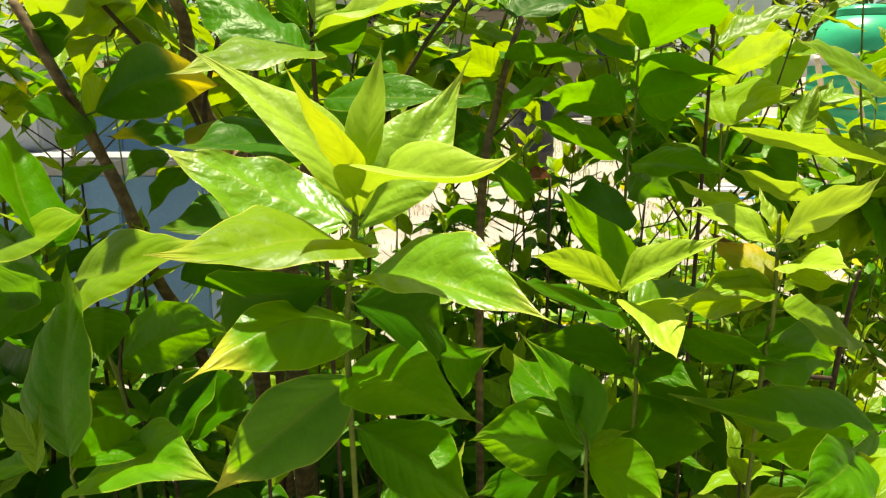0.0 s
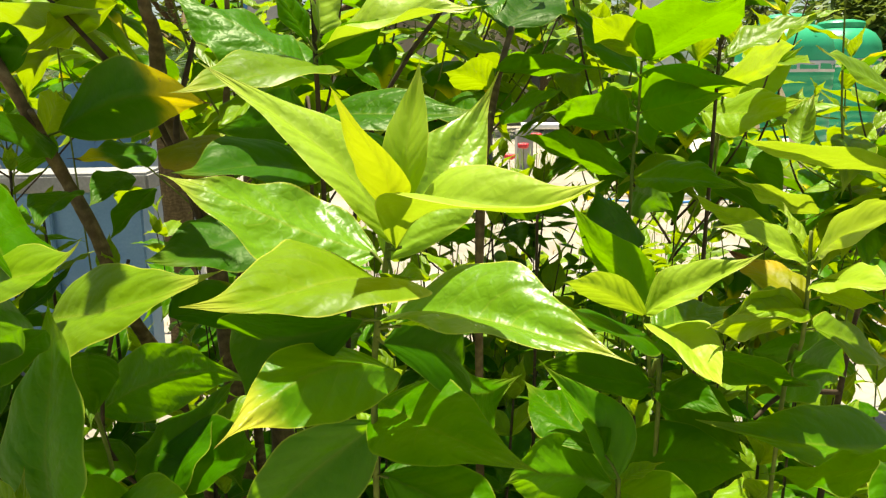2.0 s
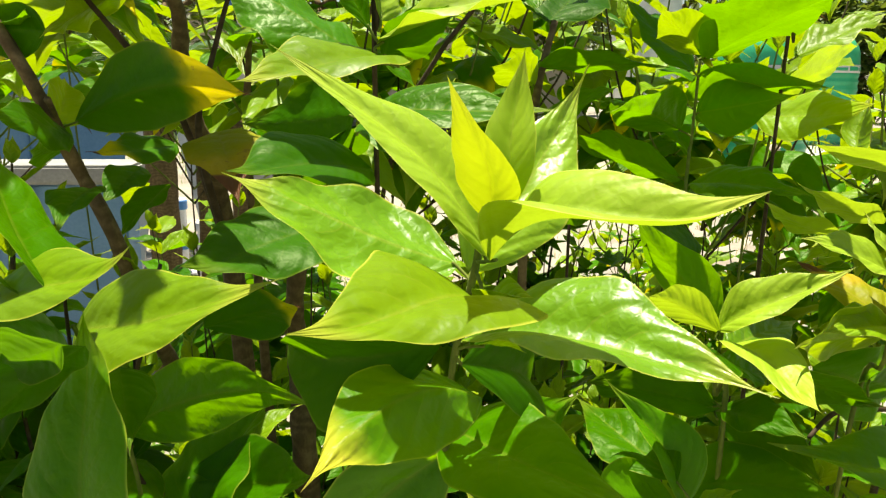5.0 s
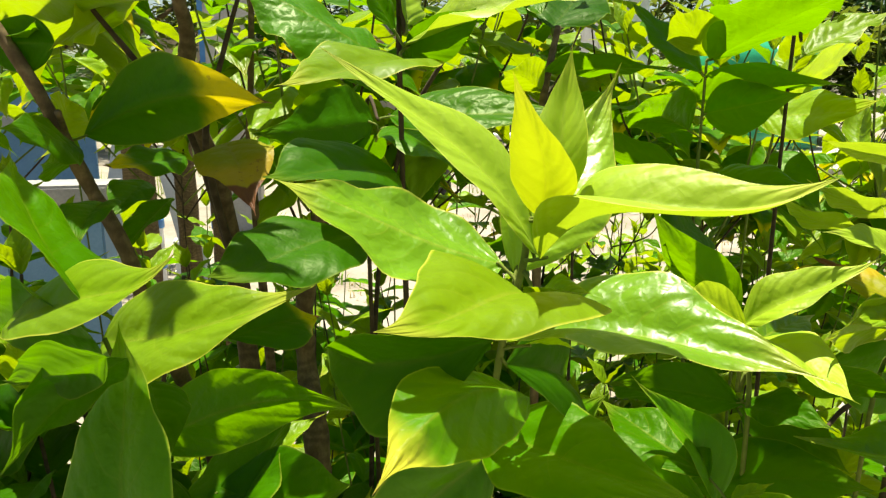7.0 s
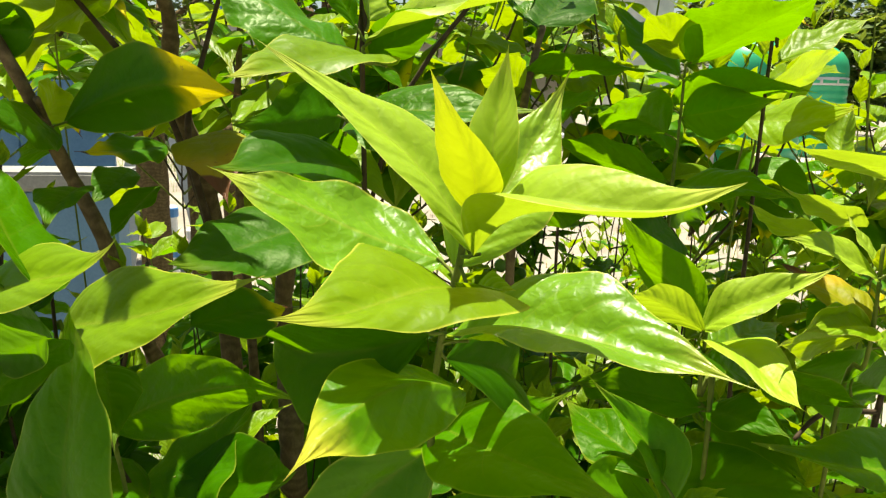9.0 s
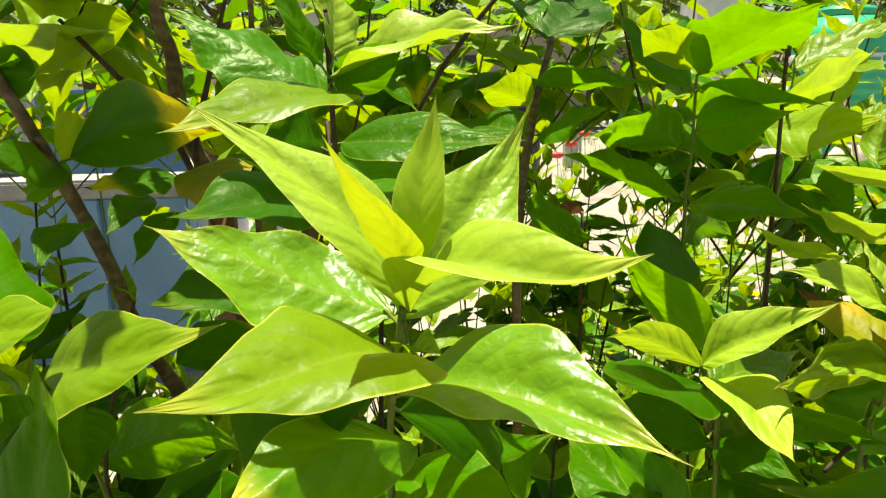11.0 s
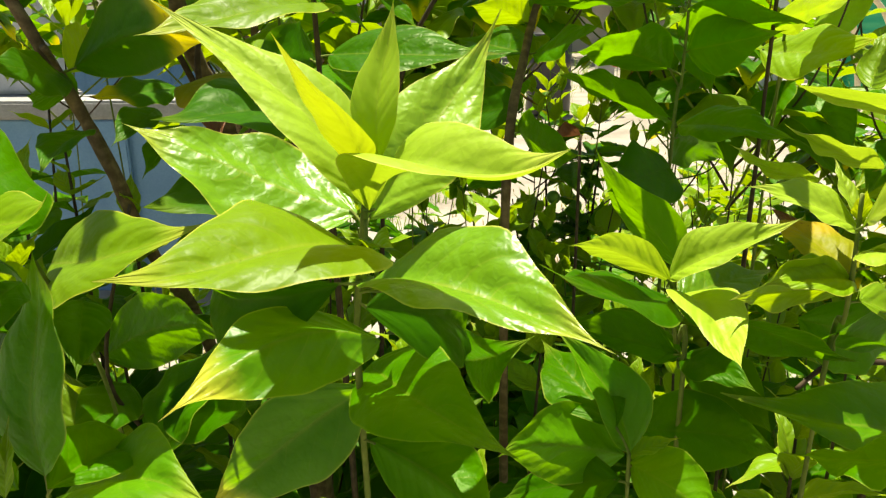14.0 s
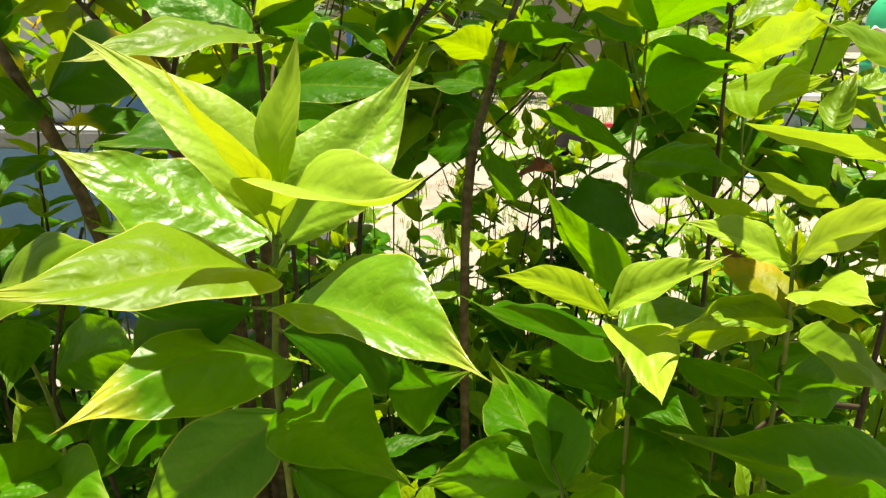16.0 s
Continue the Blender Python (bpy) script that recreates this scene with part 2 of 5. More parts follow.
def leaf_mesh(base, tip, width, roll, arch, fold, material, origin, seed, ns=20, nv=8, wave=1.0, form=None):
    """A leaf blade from base to tip. roll turns it about its length, arch lifts its middle, fold raises both halves.
    form: sideways bend, s-shaped sway, twist along the length, where it is widest and how drawn out its point is."""
    rnd = random.Random(seed)
    b, t = Vector(base) - Vector(origin), Vector(tip) - Vector(origin)
    length = (t - b).length
    d = (t - b).normalized()
    up = Vector((0, 0, 1)) - d * d.z
    if up.length < 0.05:
        up = Vector((0, -1, 0)) + d * d.y
    up.normalize()
    side = d.cross(up)
    fo = radians(fold)
    ph, ph2, fr = rnd.uniform(0, 6.28), rnd.uniform(0, 6.28), rnd.uniform(2.2, 3.4)
    amp, curl = wave * rnd.uniform(0.03, 0.075), rnd.uniform(-0.05, 0.12)
    bend, sway, twist, peak, sharp = form or (rnd.uniform(-0.03, 0.03), 0.0, 0.0, 0.36, 2.0)
    if form:
        curl = 0.0
    c, q = math.cos(radians(roll)), math.sin(radians(roll))
    n0, sd0 = up * c + side * q, side * c - up * q
    verts, uvs, faces = [], [], []
    for i in range(ns + 1):
        s = i / ns
        h = width / 2 * max(blade_width(s, peak, sharp), 0.018 if s < 0.97 else 0.004)
        lift0 = length * (arch * 4 * s * (1 - s) + sway * math.sin(6.2832 * s))
        mid = b + d * (length * s) + n0 * lift0 + sd0 * (length * bend * math.sin(math.pi * s))
        turn = radians(roll + twist * (s - 0.5))
        n, sd = up * math.cos(turn) + side * math.sin(turn), side * math.cos(turn) - up * math.sin(turn)
        for j in range(-nv // 2, nv // 2 + 1):
            v = j / (nv // 2)
            a = abs(v)
            lift = math.sin(fo) * a * (1.25 - 0.25 * a) + (0.10 * math.sin(math.pi * a) if fold > 0 else 0.0)
            ripple = amp * width * a * a * math.sin(fr * 6.28 * s + (ph if v > 0 else ph2)) * min(1.0, 4 * s * (1 - s) + 0.15)
            notch = 1.0 + 0.018 * math.sin(31 * s + ph * 3 + v) * a
            p = mid + sd * (h * v * math.cos(fo) * notch) + n * (h * lift - h * curl * a ** 3 + ripple)
            verts.append(p)
            uvs.append((s, 0.5 + 0.5 * v))
    row = nv + 1
    for i in range(ns):
        for j in range(nv):
            k = i * row + j
            faces.append((k, k + 1, k + row + 1, k + row))
    return mesh_of("leaf", verts, faces, material, True, uvs)


def tube_mesh(name, points, radii, material, sides=9, origin=(0, 0, 0), knots=0.12, seed=1):
    """A tapered, slightly knotty stem through the points."""
    rnd = random.Random(seed)
    pts = [Vector(p) - Vector(origin) for p in points]
    line, rads = [], []
    for i in range(len(pts) - 1):
        p0, p1, p2, p3 = pts[max(i - 1, 0)], pts[i], pts[i + 1], pts[min(i + 2, len(pts) - 1)]
        for k in range(6):
            u = k / 6
            line.append(0.5 * ((2 * p1) + (p2 - p0) * u + (2 * p0 - 5 * p1 + 4 * p2 - p3) * u * u + (3 * p1 - p0 - 3 * p2 + p3) * u ** 3))
            rads.append(radii[i] + (radii[i + 1] - radii[i]) * u)
    line.append(pts[-1])
    rads.append(radii[-1])
    verts, faces = [], []
    for i, p in enumerate(line):
        d = (line[min(i + 1, len(line) - 1)] - line[max(i - 1, 0)]).normalized()
        x = d.cross(Vector((0.3, 1, 0.1))).normalized()
        y = d.cross(x)
        swell = 1 + rnd.uniform(-knots, knots)
        for k in range(sides):
            a = 6.2832 * k / sides
            r = rads[i] * swell * (1 + rnd.uniform(-knots, knots) * 0.35)
            verts.append(p + (x * math.cos(a) + y * math.sin(a)) * r)
    for i in range(len(line) - 1):
        for k in range(sides):
            k2 = (k + 1) % sides
            faces.append((i * sides + k, i * sides + k2, (i + 1) * sides + k2, (i + 1) * sides + k))
    faces.append(tuple(range(sides))[::-1])
    faces.append(tuple((len(line) - 1) * sides + k for k in range(sides)))
    return mesh_of(name, verts, faces, material)


leaf_count = [0]
stem_lines = {}


def leaf(shrub, base, tip, width, roll, arch, fold, material, label="", wave=1.0, form=None):
    """One leaf of a shrub, with its own blade and, where it stands off the stem, its stalk."""
    leaf_count[0] += 1
    me = leaf_mesh(base, tip, width, roll, arch, fold, material, shrub.location, 100 + leaf_count[0], ns=28 if form else 20, nv=10 if form else 8, wave=wave, form=form)
    ob = part("leaf", me, shrub, label)
    b, way = Vector(base), (Vector(tip) - Vector(base)).normalized()
    best = None
    for p, q in stem_lines.get(shrub.name, ()):
        u = min(1, max(0, (b - p).dot(q - p) / max((q - p).length_squared, 1e-9)))
        foot = p.lerp(q, u) - Vector((0, 0, 0.006 * (u > 0.02)))
        if best is None or (foot - b).length < (best - b).length:
            best = foot
    if best is not None and 0.004 < (best - b).length < 0.028:
        pts = [best, best.lerp(b, 0.55) - way * 0.002, b + way * 0.004]
        part("petiole", tube_mesh("petiole", pts, [0.0011, 0.0009, 0.0009], GREEN_STEM, 7, shrub.location, 0.05, leaf_count[0]), ob)
    return ob


def stem(shrub, points, radii, material, name="stem", label="", seed=1):
    stem_lines.setdefault(shrub.name, []).extend((Vector(p), Vector(q)) for p, q in zip(points, points[1:]))
    return part(name, tube_mesh(name, points, radii, material, origin=shrub.location, seed=seed), shrub, label)


# ---- the large structure: ground, walls ----
SAND = plain_material("sand", rgb(0.18, 0.155, 0.12), rgb(0.32, 0.29, 0.24), 1.6, 0.9, 0.5, 0.01, 0.0, 30.0)
BLUE_PAINT = plain_material("blue_paint", rgb(0.075, 0.19, 0.33), rgb(0.13, 0.27, 0.42), 3.0, 0.5, 0.15, 0.002)
WHITE_PAINT = plain_material("white_paint", rgb(0.42, 0.43, 0.42), rgb(0.6, 0.6, 0.58), 4.0, 0.5, 0.2, 0.002)
# white toned down so coping and rail carry shade in their colour
SHADED_COPING = plain_material("shaded_coping", rgb(0.2, 0.2, 0.19), rgb(0.34, 0.34, 0.32), 5.0, 0.7, 0.3, 0.003)
PVC = plain_material("white_pvc", rgb(0.7, 0.71, 0.72), rgb(0.85, 0.85, 0.84), 6.0, 0.3, 0.05, 0.001)
BLUE_PLASTIC = plain_material("blue_plastic", rgb(0.05, 0.2, 0.5), rgb(0.08, 0.28, 0.62), 9.0, 0.35, 0.05, 0.001)
TANK_GREEN = plain_material("tank_green", rgb(0.012, 0.3, 0.13), rgb(0.03, 0.42, 0.2), 2.0, 0.35, 0.08, 0.003)
CONCRETE = plain_material("concrete", rgb(0.3, 0.29, 0.27), rgb(0.48, 0.46, 0.43), 3.0, 0.85, 0.4, 0.006)
BLACK_PLASTIC = plain_material("black_plastic", rgb(0.012, 0.012, 0.014), rgb(0.035, 0.034, 0.036), 6.0, 0.5, 0.1, 0.002)
GREY_METAL = plain_material("grey_metal", rgb(0.35, 0.37, 0.38), rgb(0.5, 0.51, 0.52), 5.0, 0.45, 0.1, 0.001, 0.3)
DARK_METAL = plain_material("dark_metal", rgb(0.05, 0.055, 0.06), rgb(0.1, 0.1, 0.11), 9.0, 0.5, 0.1, 0.001, 0.4)
BAMBOO = plain_material("bamboo", rgb(0.5, 0.42, 0.26), rgb(0.68, 0.6, 0.42), 12.0, 0.5, 0.2, 0.002)
SACKING = plain_material("sacking", rgb(0.55, 0.45, 0.34), rgb(0.75, 0.66, 0.55), 14.0, 0.85, 0.5, 0.006)
PINK_WALL = plain_material("pale_plaster", rgb(0.5, 0.42, 0.38), rgb(0.62, 0.55, 0.5), 0.8, 0.85, 0.3, 0.006)
GLASS_DARK = plain_material("window_glass", rgb(0.03, 0.04, 0.05), rgb(0.06, 0.07, 0.08), 2.0, 0.12, 0.0, 0.001)
RED = plain_material("red_petal", rgb(0.55, 0.02, 0.03), rgb(0.7, 0.05, 0.06), 40.0, 0.5)
FRUIT = plain_material("green_rind", rgb(0.12, 0.26, 0.03), rgb(0.2, 0.36, 0.06), 60.0, 0.35, 0.3, 0.001, 0.0, 900.0)
ROOF = plain_material("roof_sheet", rgb(0.3, 0.3, 0.31), rgb(0.42, 0.42, 0.42), 2.0, 0.5, 0.1, 0.002, 0.3)
GRASS = leaf_material("grass_blade", rgb(0.12, 0.24, 0.03), rgb(0.25, 0.36, 0.05), rgb(0.35, 0.45, 0.05), rgb(0.4, 0.42, 0.12), 0.5, 0.3, 0.1)
STRAW = leaf_material("dry_straw", rgb(0.42, 0.33, 0.16), rgb(0.5, 0.4, 0.2), rgb(0.55, 0.45, 0.2), rgb(0.5, 0.42, 0.22), 0.6, 0.2, 0.1)
FAR_LEAF = leaf_material("far_leaf", rgb(0.07, 0.12, 0.02), rgb(0.14, 0.2, 0.025), rgb(0.2, 0.26, 0.025), rgb(0.3, 0.36, 0.08), 0.5, 0.3, 0.1)
FAR_DARK = leaf_material("far_dark_leaf", rgb(0.03, 0.08, 0.02), rgb(0.06, 0.14, 0.02), rgb(0.1, 0.2, 0.02), rgb(0.1, 0.18, 0.04), 0.5, 0.2, 0.1)


def ground_sheet():
    bm = bmesh.new()
    bmesh.ops.create_grid(bm, x_segments=140, y_segments=140, size=1.0)
    for v in bm.verts:
        x, y = v.co.x, v.co.y
        v.co.x, v.co.y = 300 * x * abs(x) ** 1.6, 300 * y * abs(y) ** 1.6
        d = math.hypot(v.co.x, v.co.y)
        v.co.z = 0.04 * noise.noise(Vector((v.co.x * 0.9, v.co.y * 0.9, 3))) * min(1, 8 / (d + 1)) - 0.02
    return tagged(bm_part("ground", bm, SAND, None, "", True), "pale dry sandy ground with scattered straw", "ground", kind="structure")


def box_bm(lo, hi, bevel=0.01, segments=2):
    bm = bmesh.new()
    bmesh.ops.create_cube(bm, size=1.0)
    for v in bm.verts:
        v.co = Vector([lo[i] + (hi[i] - lo[i]) * (v.co[i] + 0.5) for i in range(3)])
    if bevel:
        bmesh.ops.bevel(bm, geom=bm.edges[:], offset=bevel, segments=segments, affect="EDGES")
    return bm


def turned_bm(profile, sides=48):
    """A body of revolution about z from (radius, height) pairs."""
    bm = bmesh.new()
    rings = []
    for r, z in profile:
        rings.append([bm.verts.new((max(r, 0.0005) * math.cos(6.28318 * k / sides), max(r, 0.0005) * math.sin(6.28318 * k / sides), z)) for k in range(sides)])
    for a, b in zip(rings, rings[1:]):
        for k in range(sides):
            bm.faces.new((a[k], a[(k + 1) % sides], b[(k + 1) % sides], b[k]))
    bm.faces.new(rings[0][::-1])
    bm.faces.new(rings[-1])
    return bm


ground_sheet()


def blue_wall():
    """Low painted wall with a projecting pale coping."""
    w = thing("low_wall", (-2.15, 3.6, 0), "low light blue painted wall with pale coping", "wall", kind="structure")
    bm_part("wall_body", box_bm((-1.9, -0.09, -0.03), (1.05, 0.09, 0.80), 0.008), BLUE_PAINT, w)
    bm_part("coping", box_bm((-1.95, -0.14, 0.803), (1.1, 0.14, 0.885), 0.012), SHADED_COPING, w, "pale coping, colour dimmed for shade")
    for x in (-1.2, -0.3, 0.6):
        bm_part("pilaster", box_bm((x - 0.07, -0.125, -0.03), (x + 0.07, -0.093, 0.80), 0.006), BLUE_PAINT, w)
    return w


def blue_screen():
    """Taller blue sheet screen behind the low wall, with a white rail."""
    w = thing("blue_screen", (-2.9, 4.6, 0), "blue painted sheet screen with a white top rail", "screen", kind="structure")
    for i in range(12):
        x = -1.5 + 0.25 * i
        bm_part("sheet_rib", box_bm((x, -0.015 - 0.012 * (i % 2), 0.0), (x + 0.249, 0.015 - 0.012 * (i % 2), 1.27), 0.004), BLUE_PAINT, w)
    bm_part("top_rail", box_bm((-1.55, -0.06, 1.085), (1.55, -0.032, 1.15), 0.006), SHADED_COPING, w, "pale painted rail")
    return w


blue_wall()
blue_screen()


# ---- things standing about the yard ----
def condenser(at, turn):
    """Outdoor unit of an air conditioner with a round fan grille."""
    u = thing("air_conditioner", at, "grey outdoor air conditioner unit on the low wall", "air conditioner")
    u.rotation_euler = (0, 0, turn)
    bm_part("casing", box_bm((-0.38, -0.14, 0.0), (0.38, 0.14, 0.5), 0.015), GREY_METAL, u)
    bm_part("fan_recess", turned_bm([(0.2, 0.0), (0.2, 0.012)]), BLACK_PLASTIC, u).matrix_local = pose(-0.1, -0.142, 0.25, 90)
    for k in range(7):
        ring = turned_bm([(0.03 + 0.026 * k, 0.0), (0.03 + 0.026 * k, 0.006), (0.036 + 0.026 * k, 0.006), (0.036 + 0.026 * k, 0.0)], 32)
        bm_part("grille_ring", ring, GREY_METAL, u).matrix_local = pose(-0.1, -0.158, 0.25, 90)
    for k in range(4):
        bar = box_bm((-0.2, -0.166, -0.004), (0.2, -0.16, 0.004), 0.0)
        bm_part("grille_bar", bar, GREY_METAL, u).matrix_local = pose(-0.1, 0, 0.25) @ pose(0, 0, 0, 0, 45 * k, 0)
    return u


condenser((-2.33, 3.86, 0.887), 0.06)
base = thing("air_conditioner_stand", (-2.33, 3.86, 0), "grey concrete block carrying the air conditioner", "stand")
bm_part("block", box_bm((-0.42, -0.11, -0.02), (0.42, 0.17, 0.883), 0.01), CONCRETE, base)


def tank(at, radius, height, label):
    """Ribbed plastic water tank with a domed shoulder, lid and a pale lettered band."""
    t = thing("water_tank", at, label, "water tank", "water tanks")
    r, h = radius, height
    prof = [(r * 0.97, 0.0), (r, 0.03)]
    z = 0.03
    while z < h * 0.66:
        prof += [(r, z), (r * 1.012, z + 0.03), (r * 1.012, z + 0.07), (r, z + 0.10)]
        z += 0.14
    top = h * 0.70
    prof += [(r, top), (r * 0.985, top + 0.06 * h), (r * 0.93, top + 0.12 * h), (r * 0.8, top + 0.18 * h), (r * 0.62, top + 0.215 * h), (r * 0.52, top + 0.225 * h)]
    bm_part("body", turned_bm(prof), TANK_GREEN, t, "", True)
    lid = turned_bm([(r * 0.56, 0), (r * 0.56, 0.04 * h), (r * 0.52, 0.055 * h), (r * 0.3, 0.07 * h), (0.01, 0.075 * h)])
    bm_part("lid", lid, TANK_GREEN, t, "", False).location = (0, 0, top + 0.226 * h)
    for k in range(8):
        a = 6.2832 * k / 8 + 0.2
        lug = turned_bm([(0.085 * r / 0.8, 0.0), (0.085 * r / 0.8, 0.16), (0.05 * r / 0.8, 0.2)], 16)
        bm_part("lug", lug, TANK_GREEN, t).matrix_local = pose(0.8 * r * math.cos(a), 0.8 * r * math.sin(a), top + 0.06 * h)
    band = turned_bm([(r * 1.016, 0.0), (r * 1.02, 0.005), (r * 1.02, 0.15), (r * 1.016, 0.155)])
    bm_part("label_band", band, WHITE_PAINT, t, "pale printed band", True).location = (0, 0, h * 0.60)
    rnd = random.Random(4)
    for k in range(26):
        a = -2.6 + 0.075 * k
        if k % 6 == 5:
            continue
        bar = box_bm((-0.03, -0.004, 0), (0.03, 0.004, rnd.uniform(0.05, 0.08)), 0.0)
        bm_part("lettering_bar", bar, TANK_GREEN, t).matrix_local = pose(1.024 * r * math.cos(a), 1.024 * r * math.sin(a), h * 0.60 + 0.04, 0, 0, math.degrees(a) + 90)
    return t


tank((5.95, 11.2, 0.12), 0.68, 2.08, "ribbed green plastic water tank on a concrete base")
tank((9.0, 14.8, 0.12), 0.76, 2.28, "green plastic water tank beside another tank")
plinth = thing("tank_base", (7.5, 13.0, 0), "grey concrete slab under the water tanks", "slab")
bm_part("slab", box_bm((-2.5, -2.6, -0.03), (2.5, 2.7, 0.118), 0.02), CONCRETE, plinth)


def drum(at):
    d = thing("drum", at, "black plastic drum standing on sand", "drum")
    r = 0.27
    prof = [(r * 0.94, 0), (r, 0.03), (r, 0.28), (r * 1.04, 0.3), (r * 1.04, 0.33), (r, 0.35), (r, 0.6), (r * 1.04, 0.62), (r * 1.04, 0.65), (r, 0.67), (r, 0.9), (r * 0.93, 0.95)]
    bm_part("body", turned_bm(prof), BLACK_PLASTIC, d, "", True)
    bm_part("rim", turned_bm([(r * 0.97, 0.93), (r * 1.02, 0.94), (r * 1.02, 0.97), (r * 0.9, 0.972), (r * 0.88, 0.952)]), BLACK_PLASTIC, d, "", True)
    bm_part("sticker", box_bm((-0.03, -r - 0.008, 0.72), (0.04, -r + 0.002, 0.84), 0.002), WHITE_PAINT, d, "small pale sticker")
    return d


drum((1.13, 9.7, 0))


def pipe(name, points, radius, material, label, category, group=""):
    p = thing(name, points[0], label, category, group)
    part("tube", tube_mesh("tube", points, [radius] * len(points), material, 12, points[0], 0.0), p)
    return p


pipe("pvc_pipe", [(2.6, 8.6, 0.03), (4.2, 8.3, 0.03), (6.2, 7.9, 0.03)], 0.028, PVC, "white plastic pipe lying on the sand", "pipe", "pipes on the ground")
pipe("pvc_pipe", [(2.9, 8.2, 0.03), (4.4, 8.0, 0.03), (6.0, 7.6, 0.03)], 0.028, PVC, "white plastic pipe lying on the sand", "pipe", "pipes on the ground")
pipe("pvc_pipe", [(2.1, 11.5, 0.62), (3.6, 11.2, 0.62), (5.2, 10.9, 0.62)], 0.05, PVC, "thick white plastic pipe raised above the ground", "pipe")
for x, y in ((2.15, 11.5), (5.1, 10.92)):
    bl = thing("pipe_support", (x, y, 0), "grey concrete block under a pipe", "block")
    bm_part("block", box_bm((-0.12, -0.12, -0.03), (0.12, 0.12, 0.568), 0.01), CONCRETE, bl)
pipe("hose", [(2.4, 8.0, 0.02), (3.0, 7.7, 0.02), (3.7, 7.9, 0.02), (4.6, 7.5, 0.02), (5.6, 7.7, 0.02)], 0.014, BLUE_PLASTIC, "thin blue garden hose lying on sand", "hose")
pipe("bamboo_pole", [(2.72, 5.3, 0.0), (2.9, 5.75, 0.65), (2.52, 5.3, 1.36)], 0.02, BAMBOO, "leaning pale bamboo pole", "pole")
pipe("bamboo_pole", [(3.9, 6.8, 0.0), (3.55, 6.7, 1.12), (3.1, 6.5, 1.42)], 0.022, BAMBOO, "leaning pale bamboo pole", "pole")


def post(at, size, height, material, label):
    p = thing("post", at, label, "post")
    bm_part("shaft", box_bm((-size, -size, -0.03), (size, size, height), 0.012), material, p)
    return p


post((-0.98, 7.6, 0), 0.21, 3.2, CONCRETE, "square grey concrete post")
post((-1.25, 7.7, 0), 0.03, 3.0, BLUE_PLASTIC, "thin blue pipe post beside a concrete post")
post((4.6, 12.6, 0), 0.42, 3.4, WHITE_PAINT, "thick pale painted post")


def sack(at):
    s = thing("sack", at, "pale woven sack standing on the sand", "sack")
    bm = turned_bm([(0.2, 0.0), (0.25, 0.05), (0.26, 0.2), (0.24, 0.36), (0.16, 0.46), (0.08, 0.5), (0.12, 0.58), (0.02, 0.56)], 28)
    for v in bm.verts:
        k = 1 + 0.16 * noise.noise(v.co * 6)
        v.co.x, v.co.y = v.co.x * k, v.co.y * k * 0.8
    bm_part("cloth", bm, SACKING, s, "", True)
    return s


sack((3.75, 8.7, -0.01))
sack((4.9, 8.9, -0.01))


def pvc_stand(at):
    """Upright plastic pipes with blue collars and elbow."""
    s = thing("pipe_stand", at, "white plastic standpipes with blue collars", "pipework")
    for i, (x, h) in enumerate(((0.0, 0.62), (0.11, 0.5), (0.2, 0.4))):
        part("riser", tube_mesh("riser", [(x, 0, -0.02), (x, 0, h / 2), (x, 0, h)], [0.03] * 3, PVC, 14, (0, 0, 0), 0.0), s)
        for z in (0.12, h * 0.55, h - 0.06):
            bm_part("collar", turned_bm([(0.034, 0), (0.037, 0.005), (0.037, 0.045), (0.034, 0.05)], 20), BLUE_PLASTIC if i % 2 == 0 else PVC, s).location = (x, 0, z)
    part("crossbar", tube_mesh("crossbar", [(0, 0, 0.2), (0.1, 0, 0.2), (0.2, 0, 0.2)], [0.024] * 3, PVC, 14, (0, 0, 0), 0.0), s)
    return s


pvc_stand((-1.05, 4.3, 0))
for x, tilt in ((-1.3, 8), (-0.72, -14)):
    bd = thing("board", (x, 4.0, 0), "white board leaning near the pipes", "board")
    bd.rotation_euler = (radians(-12), radians(tilt), 0)
    bm_part("plank", box_bm((-0.06, -0.012, -0.02), (0.06, 0.012, 1.05), 0.004), WHITE_PAINT, bd)


for x, y, r, h in ((-0.86, 3.1, 0.06, 1.3), (-0.72, 3.25, 0.045, 1.2), (-0.62, 3.5, 0.05, 1.1)):
    w = thing("wooden_post", (x, y, 0), "dark weathered wooden post set in the ground", "post", "wooden posts")
    part("shaft", tube_mesh("shaft", [(0, 0, -0.05), (0.02, 0, h * 0.5), (0.01, 0, h)], [r, r * 0.95, r * 0.85], BARK, 12, (0, 0, 0), 0.06, 3), w)


